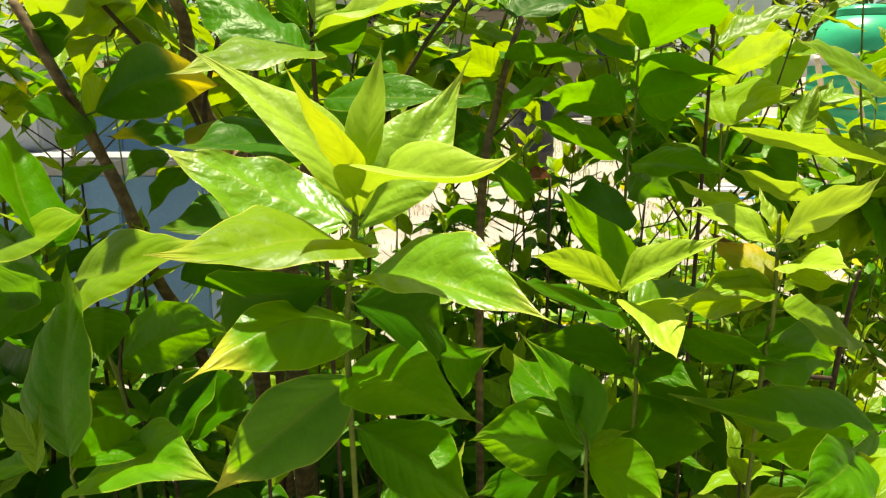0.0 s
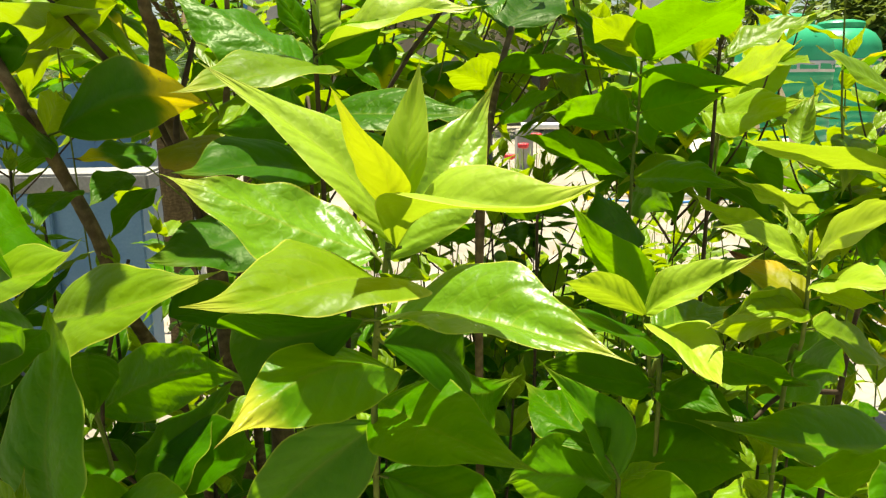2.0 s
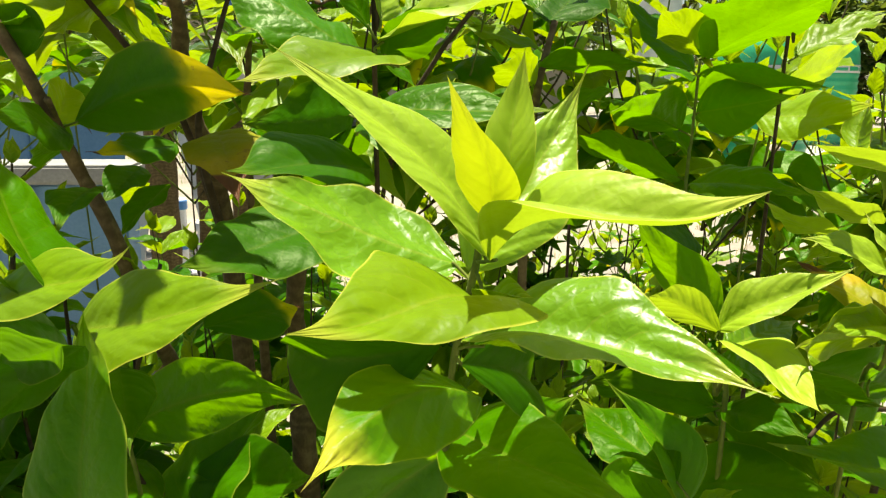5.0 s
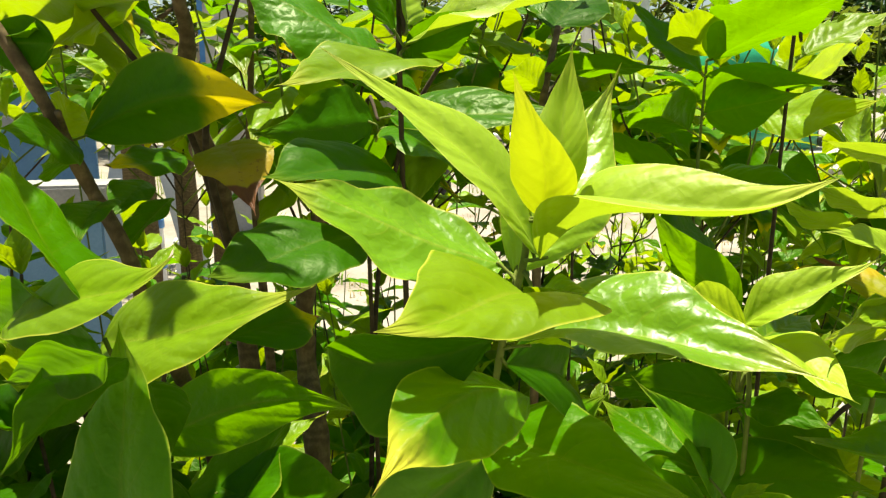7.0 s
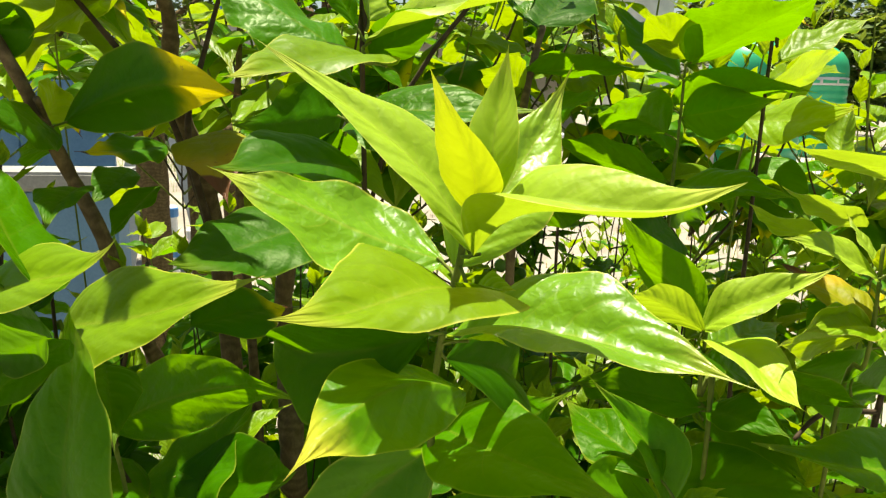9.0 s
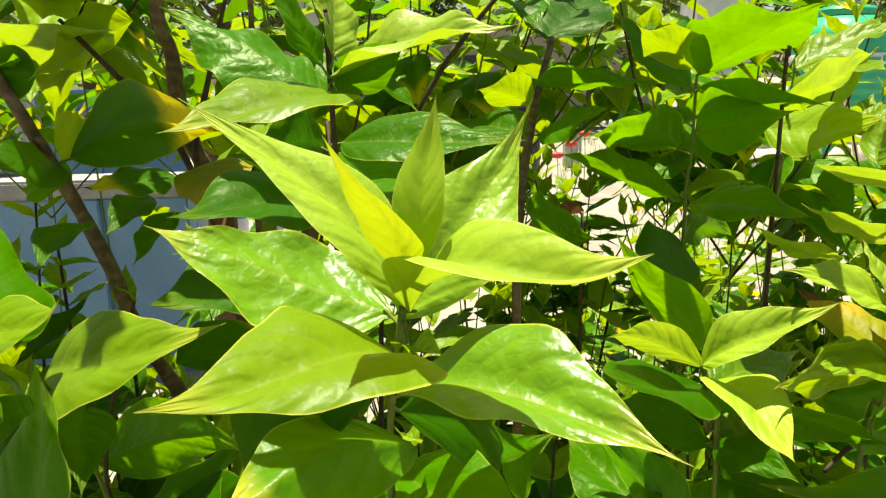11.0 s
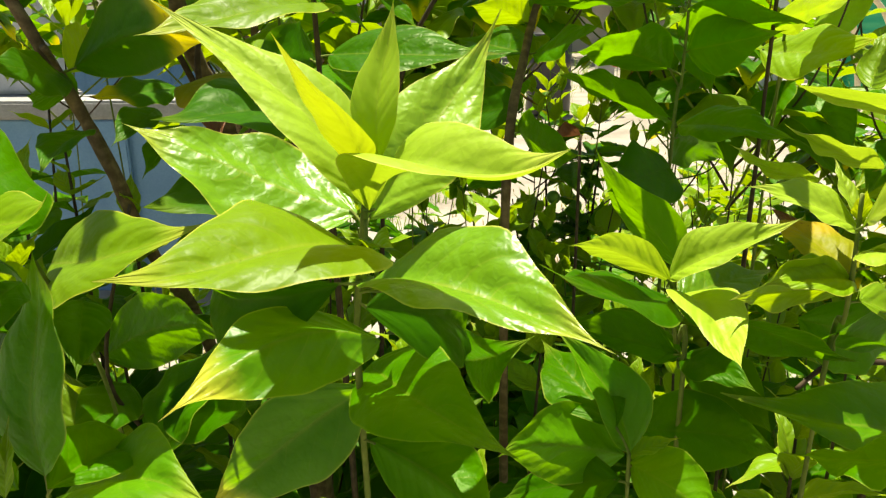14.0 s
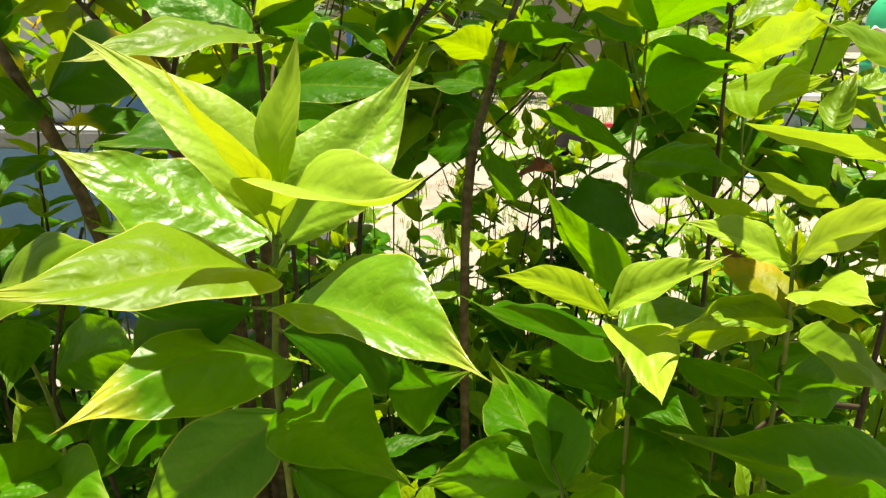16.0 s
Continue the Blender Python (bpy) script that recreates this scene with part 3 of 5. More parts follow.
def building(at, size, turn, label):
    """A plain one-storey house with a shallow roof."""
    b = thing("house", at, label, "house")
    b.rotation_euler = (0, 0, turn)
    w, d, h = size
    bm_part("wall", box_bm((-w / 2, -d / 2, -0.05), (w / 2, d / 2, h), 0.02), PINK_WALL, b)
    bm_part("roof", box_bm((-w / 2 - 0.4, -d / 2 - 0.5, h + 0.003), (w / 2 + 0.4, d / 2 + 0.5, h + 0.22), 0.03), ROOF, b)
    for i in range(3):
        x = -w / 3 + i * w / 3
        win = bm_part("window", box_bm((x - 0.55, -d / 2 - 0.05, 1.0), (x + 0.55, -d / 2 + 0.02, 2.1), 0.01), WHITE_PAINT, b)
        bm_part("pane", box_bm((x - 0.47, -d / 2 - 0.06, 1.08), (x - 0.02, -d / 2 - 0.052, 2.02), 0.0), GLASS_DARK, win)
        bm_part("pane", box_bm((x + 0.02, -d / 2 - 0.06, 1.08), (x + 0.47, -d / 2 - 0.052, 2.02), 0.0), GLASS_DARK, win)
    return b


building((1.0, 27.0, 0), (12.0, 6.0, 3.1), 0.05, "pale one-storey house behind the yard")


# ---- planting in the yard behind ----
def leaf_cloud(count, centre, spread, size, seed, shell=0.35, flat=0.6):
    """Many small pointed leaf blades gathered in clumps with an uneven outline."""
    rnd = random.Random(seed)
    clumps = []
    for _ in range(max(6, count // 45)):
        u = Vector((rnd.gauss(0, 1), rnd.gauss(0, 1), rnd.gauss(0, 1))).normalized() * rnd.uniform(shell, 1.0) ** 0.6
        clumps.append((Vector((u.x * spread[0], u.y * spread[1], u.z * spread[2])) + Vector(centre), rnd.uniform(0.16, 0.34) * max(spread)))
    verts, faces, uvs = [], [], []
    for _ in range(count):
        c, rad = rnd.choice(clumps)
        p = c + Vector((rnd.gauss(0, 0.5), rnd.gauss(0, 0.5), rnd.gauss(0, 0.4))) * rad
        d = Vector((rnd.uniform(-1, 1), rnd.uniform(-1, 1), rnd.uniform(-flat, flat * 0.6))).normalized()
        s = d.cross(Vector((rnd.uniform(-0.4, 0.4), rnd.uniform(-0.4, 0.4), 1))).normalized()
        n = s.cross(d)
        ln = size * rnd.uniform(0.6, 1.3)
        k = len(verts)
        verts += [p, p + d * ln * 0.45 + s * ln * 0.24 + n * ln * 0.05, p + d * ln, p + d * ln * 0.45 - s * ln * 0.24 + n * ln * 0.05]
        uvs += [(0, 0.5), (0.45, 1), (1, 0.5), (0.45, 0)]
        faces += [(k, k + 1, k + 2), (k, k + 2, k + 3)]
    return verts, faces, uvs


def tree(at, height, spread, count, size, material, label, seed):
    t = thing("tree", at, label, "tree", "trees behind the yard")
    rnd = random.Random(seed)
    h = height
    part("trunk", tube_mesh("trunk", [(0, 0, -0.05), (0.05 * h * rnd.uniform(-1, 1), 0, 0.25 * h), (0.06 * h * rnd.uniform(-1, 1), 0.03 * h, 0.55 * h), (0, 0, 0.85 * h)], [0.035 * h, 0.026 * h, 0.016 * h, 0.005 * h], BARK, 10, (0, 0, 0), 0.1, seed), t)
    for k in range(5):
        a = 6.283 * (k / 5 + rnd.uniform(-0.08, 0.08))
        z = h * rnd.uniform(0.3, 0.55)
        part("limb", tube_mesh("limb", [(0, 0, z), (0.4 * spread * math.cos(a), 0.4 * spread * math.sin(a), z + 0.12 * h), (0.8 * spread * math.cos(a), 0.8 * spread * math.sin(a), z + 0.26 * h)], [0.014 * h, 0.009 * h, 0.003 * h], BARK, 7, (0, 0, 0), 0.1, seed + k), t)
    v, f, uv = leaf_cloud(count, (0, 0, 0.62 * h), (spread, spread, 0.4 * h), size, seed)
    part("crown", mesh_of("crown", v, f, material, False, uv), t)
    return t


spots = [(-16, 19, 6.5), (-9.5, 23, 7.0), (-4.5, 19.0, 6.0), (-1.0, 21.5, 6.5), (4.2, 20.5, 6.5), (8.5, 22, 6.0), (12.5, 19, 5.5), (16.5, 16.5, 6.0), (20, 12, 6.5), (-20, 12, 6.5), (13.4, 13.8, 3.6), (11.2, 16.8, 3.4)]
for i, (x, y, h) in enumerate(spots):
    tree((x, y, 0), h, h * 0.42, 2600, 0.34, FAR_LEAF if i % 3 else FAR_DARK, "leafy tree with a ragged green crown" if h > 4 else "low yellow-green leafy bush tree", 50 + i)
belt = random.Random(9)
verts, faces, uvs = [], [], []
for i in range(60):
    a = radians(-170 + 340 * i / 59)
    r = belt.uniform(30, 36)
    v, f, uv = leaf_cloud(260, (r * math.sin(a), r * math.cos(a), belt.uniform(1.8, 3.4)), (2.6, 1.2, belt.uniform(2.2, 3.6)), 0.8, 300 + i, 0.0)
    k = len(verts)
    verts += v
    uvs += uv
    faces += [tuple(q + k for q in t) for t in f]
tagged(new("far_trees", mesh_of("far_trees", verts, faces, FAR_LEAF, False, uvs)), "belt of distant green trees round the yard", "trees", kind="stuff")


def palm_bush(at, label, seed):
    """A dark clump of narrow arching leaflets."""
    p = thing("palm", at, label, "palm")
    rnd = random.Random(seed)
    for k in range(11):
        a, e = rnd.uniform(0, 6.283), rnd.uniform(0.5, 1.2)
        pts = []
        for i in range(6):
            u = i / 5
            r = 0.75 * u
            pts.append(Vector((math.cos(a) * r * math.cos(e), math.sin(a) * r * math.cos(e), 1.25 + 0.75 * u * math.sin(e) - 0.35 * u * u)))
        verts, faces, uvs = [], [], []
        for i in range(26):
            u = i / 25
            j = min(int(u * 5), 4)
            q = pts[j].lerp(pts[j + 1], u * 5 - j)
            d = (pts[j + 1] - pts[j]).normalized()
            side = d.cross(Vector((0, 0, 1))).normalized()
            for sgn in (-1, 1):
                out = (side * sgn + d * 0.7 + Vector((0, 0, -0.35))).normalized()
                ln = 0.24 * math.sin(math.pi * (0.15 + 0.8 * u))
                m = len(verts)
                verts += [q, q + out * ln * 0.5 + d * 0.011, q + out * ln, q + out * ln * 0.5 - d * 0.011]
                uvs += [(0, 0.5), (0.5, 1), (1, 0.5), (0.5, 0)]
                faces += [(m, m + 1, m + 2), (m, m + 2, m + 3)]
        part("frond", mesh_of("frond", verts, faces, FAR_DARK, False, uvs), p)
    part("stem", tube_mesh("stem", [(0, 0, -0.02), (0.02, 0, 0.6), (0, 0, 1.27)], [0.05, 0.045, 0.035], BARK, 9), p)
    return p


palm_bush((-2.0, 5.6, 0.0), "dark green palm with narrow arching fronds", 5)
palm_bush((-1.5, 5.9, 0.0), "dark green palm with narrow arching fronds", 6)


def tufts(name, label, count, area, material, height, seed, away=None):
    """Grass or straw: thin bent blades."""
    rnd = random.Random(seed)
    verts, faces, uvs = [], [], []
    for _ in range(count):
        cx, cy = rnd.uniform(area[0], area[1]), rnd.uniform(area[2], area[3])
        if noise.noise(Vector((cx * 1.3, cy * 1.3, seed))) < -0.05:
            continue
        for _ in range(7):
            x, y = cx + rnd.gauss(0, 0.04), cy + rnd.gauss(0, 0.04)
            a, h, w = rnd.uniform(0, 6.283), height * rnd.uniform(0.4, 1.2), rnd.uniform(0.002, 0.005)
            lean = rnd.uniform(0.2, 0.9) * h
            b, s = Vector((x, y, -0.03)), Vector((-math.sin(a), math.cos(a), 0)) * w
            mid, top = b + Vector((math.cos(a) * lean * 0.35, math.sin(a) * lean * 0.35, h * 0.65)), b + Vector((math.cos(a) * lean, math.sin(a) * lean, h))
            k = len(verts)
            verts += [b - s, b + s, mid + s, mid - s, top]
            uvs += [(0, 0), (0, 1), (0.5, 1), (0.5, 0), (1, 0.5)]
            faces += [(k, k + 1, k + 2, k + 3), (k + 3, k + 2, k + 4)]
    return tagged(new(name, mesh_of(name, verts, faces, material, False, uvs)), label, "grass", kind="stuff")


tufts("grass", "thin green grass tufts on the sand", 260, (-2.0, 4.5, 1.6, 7.0), GRASS, 0.12, 11)
tufts("thick_grass", "thick green grass under the shrubs", 900, (-1.6, 1.4, 0.9, 2.4), GRASS, 0.26, 14)
tufts("far_grass", "green grass and weeds round the yard", 900, (-6.0, 12.0, 9.5, 18.0), GRASS, 0.35, 12)
tufts("straw", "dry straw scattered over the sand", 420, (-1.5, 4.5, 2.2, 8.0), STRAW, 0.07, 13)
rnd = random.Random(21)
for k in range(3):
    f = thing("flower", (1.5 + 0.22 * k, 9.0 + 0.3 * k, 0), "small red flower on a thin stalk", "flower", "red flowers")
    h = 0.38 + 0.1 * k
    part("stalk", tube_mesh("stalk", [(0, 0, -0.02), (0.01, 0, h / 2), (0, 0, h)], [0.006, 0.005, 0.004], GREEN_STEM, 6), f)
    for j in range(6):
        a = 6.283 * j / 6
        bm = turned_bm([(0.004, 0), (0.03, 0.02), (0.034, 0.05), (0.012, 0.075)], 10)
        bm_part("petal", bm, RED, f, "", True).matrix_local = pose(0.02 * math.cos(a), 0.02 * math.sin(a), h) @ pose(0, 0, 0, 55 * math.sin(a + 1.57), 55 * math.cos(a + 1.57) * -1, 0)

# ---- the shrubs in front, shoot by shoot ----
shrub = thing('shrub', (-0.061, 0.534, 0.0), 'shrub shoot with broad pointed leaves and a bright yellow tip', 'shrub', 'shrub row')
stem(shrub, [(-0.048, 0.45, 1.19), (-0.048, 0.45, 1.17), (-0.055, 0.467, 1.121), (-0.058, 0.474, 1.074), (-0.059, 0.504, 0.934), (-0.061, 0.534, 0.774), (-0.051, 0.574, 0.387), (-0.051, 0.604, -0.02)], [0.0016, 0.0018, 0.0019, 0.0021, 0.0023, 0.0025, 0.0026, 0.0028], GREEN_STEM, seed=2)
leaf(shrub, (-0.054, 0.467, 1.164), (-0.168, 0.459, 1.212), 0.069, 149, 0.02, 1, QUILTED, wave=0.5, form=(-0.006, 0.011, 2, 0.35, 1.61))
leaf(shrub, (-0.044, 0.441, 1.174), (-0.143, 0.448, 1.270), 0.049, -29, 0.05, 12, TIP, wave=0.3, form=(0.059, 0.017, 4, 0.32, 1.85))
leaf(shrub, (-0.046, 0.428, 1.194), (-0.072, 0.379, 1.257), 0.030, 170, -0.02, 10, BUD, label='bright yellow young leaf', wave=0.2, form=(0.058, -0.023, -19, 0.33, 1.57))
leaf(shrub, (-0.038, 0.426, 1.200), (-0.030, 0.439, 1.270), 0.025, 7, 0.02, 13, SPROUT, label='yellow-green young leaf', wave=0.2, form=(-0.023, 0.032, -4, 0.34, 1.65))
leaf(shrub, (-0.049, 0.467, 1.160), (0.022, 0.513, 1.265), 0.058, 44, -0.01, 14, LIT_QUILTED, wave=0.3, form=(0.024, 0.033, 3, 0.36, 2.30))
leaf(shrub, (-0.044, 0.436, 1.173), (0.037, 0.342, 1.219), 0.057, 18, 0.04, 34, TIP, wave=0.3, form=(0.008, 0.061, 31, 0.29, 1.29))
leaf(shrub, (-0.051, 0.470, 1.122), (0.061, 0.362, 1.133), 0.076, 20, 0.04, 27, QUILTED, wave=0.5, form=(-0.045, 0.012, 14, 0.38, 1.88))
leaf(shrub, (-0.048, 0.427, 1.154), (-0.128, 0.328, 1.176), 0.080, -18, 0.04, 8, YOUNG, wave=0.3, form=(-0.014, 0.030, -26, 0.22, 1.77))
leaf(shrub, (-0.043, 0.455, 1.097), (-0.128, 0.365, 1.100), 0.057, 148, -0.07, 21, FADED, wave=0.5, form=(-0.111, -0.029, 15, 0.44, 2.21))
leaf(shrub, (-0.055, 0.504, 1.059), (0.027, 0.395, 1.063), 0.065, 28, 0.04, 8, MATURE, wave=0.5, form=(0.039, -0.001, 2, 0.33, 1.92))
leaf(shrub, (-0.055, 0.482, 1.055), (-0.166, 0.499, 0.956), 0.062, -94, 0.05, 20, FADED, wave=0.5, form=(0.028, -0.025, -14, 0.33, 2.18))
leaf(shrub, (-0.054, 0.482, 1.020), (0.025, 0.423, 0.992), 0.056, -129, 0.06, 20, MATURE, wave=0.5, form=(0.047, 0.015, 12, 0.45, 1.92))
leaf(shrub, (-0.052, 0.469, 1.110), (-0.001, 0.575, 1.040), 0.068, 72, 0.16, 18, SHADE_GREEN)
leaf(shrub, (0.002, 0.494, 1.066), (0.055, 0.596, 1.037), 0.057, -124, 0.09, 22, MATURE, wave=0.5, form=(-0.024, -0.035, 3, 0.36, 1.93))
leaf(shrub, (-0.063, 0.451, 1.130), (-0.146, 0.520, 1.115), 0.069, 81, -0.24, -40, SHADE_GREEN)
leaf(shrub, (-0.048, 0.448, 1.190), (-0.046, 0.450, 1.205), 0.006, 0, 0.05, 15, BUD)
leaf(shrub, (-0.044, 0.461, 1.123), (-0.026, 0.432, 1.129), 0.014, 0, 0.05, 15, TIP)
leaf(shrub, (-0.046, 0.441, 1.148), (-0.030, 0.405, 1.164), 0.024, 10, 0.08, 40, YOUNG, wave=0.5, form=(0.05, 0.02, 20, 0.40, 1.40))
leaf(shrub, (-0.050, 0.472, 1.092), (-0.064, 0.489, 1.078), 0.010, 0, 0.05, 15, TIP)
leaf(shrub, (-0.050, 0.471, 1.093), (-0.041, 0.488, 1.082), 0.010, 0, 0.05, 15, TIP)

shrub = thing('shrub', (0.165, 0.598, 0.0), 'shrub shoot with broad pointed leaves and pale lit upper leaves', 'shrub', 'shrub row')
stem(shrub, [(0.142, 0.569, 1.09), (0.16, 0.606, 1.027), (0.165, 0.598, 1.002), (0.175, 0.638, 0.501), (0.175, 0.668, -0.02)], [0.0013, 0.0016, 0.0019, 0.0023, 0.0026], GREEN_STEM, seed=24)
leaf(shrub, (0.142, 0.571, 1.088), (0.063, 0.510, 1.132), 0.030, 52, 0.11, 20, TIP, wave=0.5, form=(0.008, 0.006, 11, 0.38, 1.79))
leaf(shrub, (0.142, 0.576, 1.088), (0.205, 0.526, 1.145), 0.043, 39, 0.03, 25, TIP, wave=0.5, form=(0.015, 0.017, 0, 0.32, 1.75))
leaf(shrub, (0.165, 0.624, 1.078), (0.100, 0.644, 1.166), 0.048, 63, 0.01, 14, GREEN, wave=0.5, form=(0.036, 0.029, 8, 0.33, 1.80))
leaf(shrub, (0.149, 0.584, 1.072), (0.156, 0.469, 1.073), 0.046, 2, 0.03, 19, TIP, wave=0.5, form=(-0.066, 0.045, 4, 0.36, 1.86))
leaf(shrub, (0.151, 0.579, 1.073), (0.237, 0.632, 1.075), 0.050, 26, 0.01, 10, QUILTED)
# lower inner leaves: the dark leaf colour stands in for shade
leaf(shrub, (0.148, 0.590, 1.069), (0.042, 0.474, 1.133), 0.068, -18, -0.04, 3, SHADE_GREEN, wave=0.5, form=(-0.026, -0.002, 0, 0.37, 2.13))
leaf(shrub, (0.162, 0.602, 1.018), (0.078, 0.671, 1.013), 0.056, 66, 0.06, 12, SHADE_GREEN)
leaf(shrub, (0.169, 0.620, 1.010), (0.213, 0.544, 0.986), 0.049, -117, 0.06, 15, SHADE_GREEN, wave=0.5, form=(0.056, -0.011, -3, 0.40, 1.74))
leaf(shrub, (0.195, 0.721, 0.955), (0.077, 0.651, 1.021), 0.080, 34, 0.07, 14, SHADE_GREEN, wave=0.5, form=(0.040, -0.036, 31, 0.37, 1.75))
leaf(shrub, (0.165, 0.603, 1.017), (0.198, 0.538, 1.020), 0.037, 32, 0.05, 13, SHADE_GREEN)
leaf(shrub, (0.194, 0.581, 1.055), (0.293, 0.593, 1.017), 0.054, 141, 0.02, 9, MATURE, wave=0.5, form=(0.005, -0.007, 10, 0.33, 1.98))
leaf(shrub, (0.152, 0.584, 1.064), (0.210, 0.615, 1.035), 0.034, 39, -0.00, 7, MATURE)

shrub = thing('shrub', (0.271, 0.604, 0.0), 'shrub shoot with broad pointed leaves and a small yellow bud', 'shrub', 'shrub row')
stem(shrub, [(0.246, 0.543, 1.155), (0.254, 0.555, 1.07), (0.271, 0.604, 0.996), (0.281, 0.644, 0.498), (0.281, 0.674, -0.02)], [0.0013, 0.0016, 0.0019, 0.0023, 0.0026], GREEN_STEM, seed=37)
leaf(shrub, (0.251, 0.549, 1.130), (0.175, 0.547, 1.159), 0.039, -30, 0.03, 15, TIP, wave=0.5, form=(0.054, -0.003, 6, 0.35, 1.88))
leaf(shrub, (0.245, 0.535, 1.136), (0.329, 0.562, 1.184), 0.046, -64, -0.03, 11, TIP, wave=0.5, form=(-0.012, 0.044, -7, 0.37, 1.75))
leaf(shrub, (0.249, 0.547, 1.137), (0.247, 0.588, 1.170), 0.019, 24, 0.01, 12, TIP)
leaf(shrub, (0.249, 0.546, 1.136), (0.247, 0.540, 1.159), 0.013, 19, 0.05, 16, BUD)
leaf(shrub, (0.258, 0.548, 1.117), (0.261, 0.464, 1.134), 0.045, 23, 0.02, 12, TIP)
leaf(shrub, (0.254, 0.553, 1.095), (0.182, 0.524, 1.101), 0.039, -25, 0.07, 16, YOUNG)
leaf(shrub, (0.259, 0.552, 1.082), (0.351, 0.586, 1.032), 0.050, 34, 0.05, 8, YOUNG)
leaf(shrub, (0.263, 0.580, 1.046), (0.358, 0.654, 0.998), 0.060, -49, 0.01, 10, SHADE_GREEN)
leaf(shrub, (0.254, 0.552, 1.098), (0.229, 0.636, 1.123), 0.043, -5, 0.04, 13, WITHERED, label='yellowing leaf with a brown spot')
leaf(shrub, (0.253, 0.552, 1.091), (0.161, 0.514, 1.096), 0.050, 66, 0.05, 12, YOUNG)
leaf(shrub, (0.258, 0.549, 1.106), (0.270, 0.492, 1.118), 0.028, -57, 0.03, 13, YOUNG)
leaf(shrub, (0.277, 0.668, 1.021), (0.397, 0.721, 0.972), 0.077, 96, 0.10, 19, MATURE)

shrub = thing('shrub', (0.121, 0.555, 0.0), 'shrub shoot with broad pointed leaves and dense low leaves', 'shrub', 'shrub row')
stem(shrub, [(0.111, 0.525, 0.984), (0.116, 0.54, 0.904), (0.121, 0.555, 0.784), (0.131, 0.595, 0.392), (0.131, 0.625, -0.02)], [0.0013, 0.0016, 0.0019, 0.0023, 0.0026], GREEN_STEM, seed=52)
leaf(shrub, (0.119, 0.552, 0.969), (0.062, 0.577, 1.057), 0.052, -35, 0.04, 32, GREEN, wave=0.5, form=(0.065, 0.031, 14, 0.29, 2.03))
leaf(shrub, (0.116, 0.556, 0.963), (0.021, 0.477, 1.011), 0.062, 98, 0.09, 20, GREEN, wave=0.5, form=(-0.033, -0.021, -3, 0.32, 2.09))
leaf(shrub, (0.114, 0.526, 0.983), (0.145, 0.528, 0.994), 0.016, 12, 0.05, 14, YOUNG)
leaf(shrub, (0.116, 0.542, 0.966), (0.143, 0.439, 0.984), 0.049, -113, 0.06, 13, GREEN, wave=0.5, form=(0.039, -0.038, 4, 0.34, 1.87))
leaf(shrub, (0.146, 0.644, 0.932), (0.198, 0.501, 0.998), 0.062, -92, 0.04, 12, SHADE_GREEN, wave=0.5, form=(0.027, -0.036, -15, 0.39, 1.83))
leaf(shrub, (0.105, 0.539, 0.996), (0.065, 0.648, 1.011), 0.057, -16, 0.02, 13, MATURE)
leaf(shrub, (0.107, 0.530, 0.961), (0.026, 0.573, 0.912), 0.050, -44, 0.01, 8, SHADE_GREEN)

shrub = thing('shrub', (0.278, 0.492, 0.0), 'shrub shoot with broad pointed leaves and long drooping dark leaves', 'shrub', 'shrub row')
stem(shrub, [(0.278, 0.472, 1.009), (0.278, 0.472, 0.989), (0.278, 0.492, 0.789), (0.288, 0.532, 0.395), (0.288, 0.562, -0.02)], [0.0013, 0.0016, 0.0019, 0.0023, 0.0026], TWIG, seed=63)
leaf(shrub, (0.367, 0.592, 0.963), (0.182, 0.566, 1.007), 0.078, -23, 0.02, 13, GREEN, wave=0.5, form=(-0.077, 0.006, 6, 0.30, 1.73))
leaf(shrub, (0.296, 0.465, 0.977), (0.323, 0.543, 0.969), 0.039, -13, 0.05, 17, YOUNG)
leaf(shrub, (0.282, 0.471, 1.006), (0.205, 0.406, 1.004), 0.047, -37, 0.06, 18, MATURE)
leaf(shrub, (0.286, 0.468, 1.020), (0.228, 0.550, 0.969), 0.054, -14, -0.04, 4, MATURE)

shrub = thing('shrub', (-0.240, 0.570, 0.0), 'shrub shoot with broad pointed leaves and upright pale leaves', 'shrub', 'shrub row')
stem(shrub, [(-0.268, 0.535, 1.115), (-0.25, 0.57, 1.0), (-0.24, 0.57, 0.8), (-0.23, 0.61, 0.4), (-0.23, 0.64, -0.02)], [0.0013, 0.0016, 0.0019, 0.0023, 0.0026], GREEN_STEM, seed=70)
leaf(shrub, (-0.263, 0.502, 1.140), (-0.336, 0.613, 1.218), 0.081, 42, -0.04, 12, MATURE)
leaf(shrub, (-0.315, 0.526, 1.128), (-0.212, 0.462, 1.177), 0.055, 35, -0.04, 7, YOUNG, wave=0.5, form=(-0.010, 0.034, 9, 0.33, 1.87))
leaf(shrub, (-0.284, 0.582, 1.098), (-0.149, 0.517, 1.145), 0.077, 38, 0.04, 8, YOUNG, wave=0.5, form=(0.098, 0.001, -14, 0.33, 1.71))
# leaves underneath, with shade put into their darker colour
leaf(shrub, (-0.240, 0.472, 1.124), (-0.307, 0.478, 1.064), 0.045, 46, 0.05, 18, SHADE_GREEN)
leaf(shrub, (-0.260, 0.489, 1.129), (-0.369, 0.596, 1.111), 0.066, 62, 0.02, 8, SHADE_GREEN)
leaf(shrub, (-0.245, 0.456, 1.131), (-0.304, 0.487, 1.111), 0.038, 57, -0.07, 6, SHADE_GREEN)
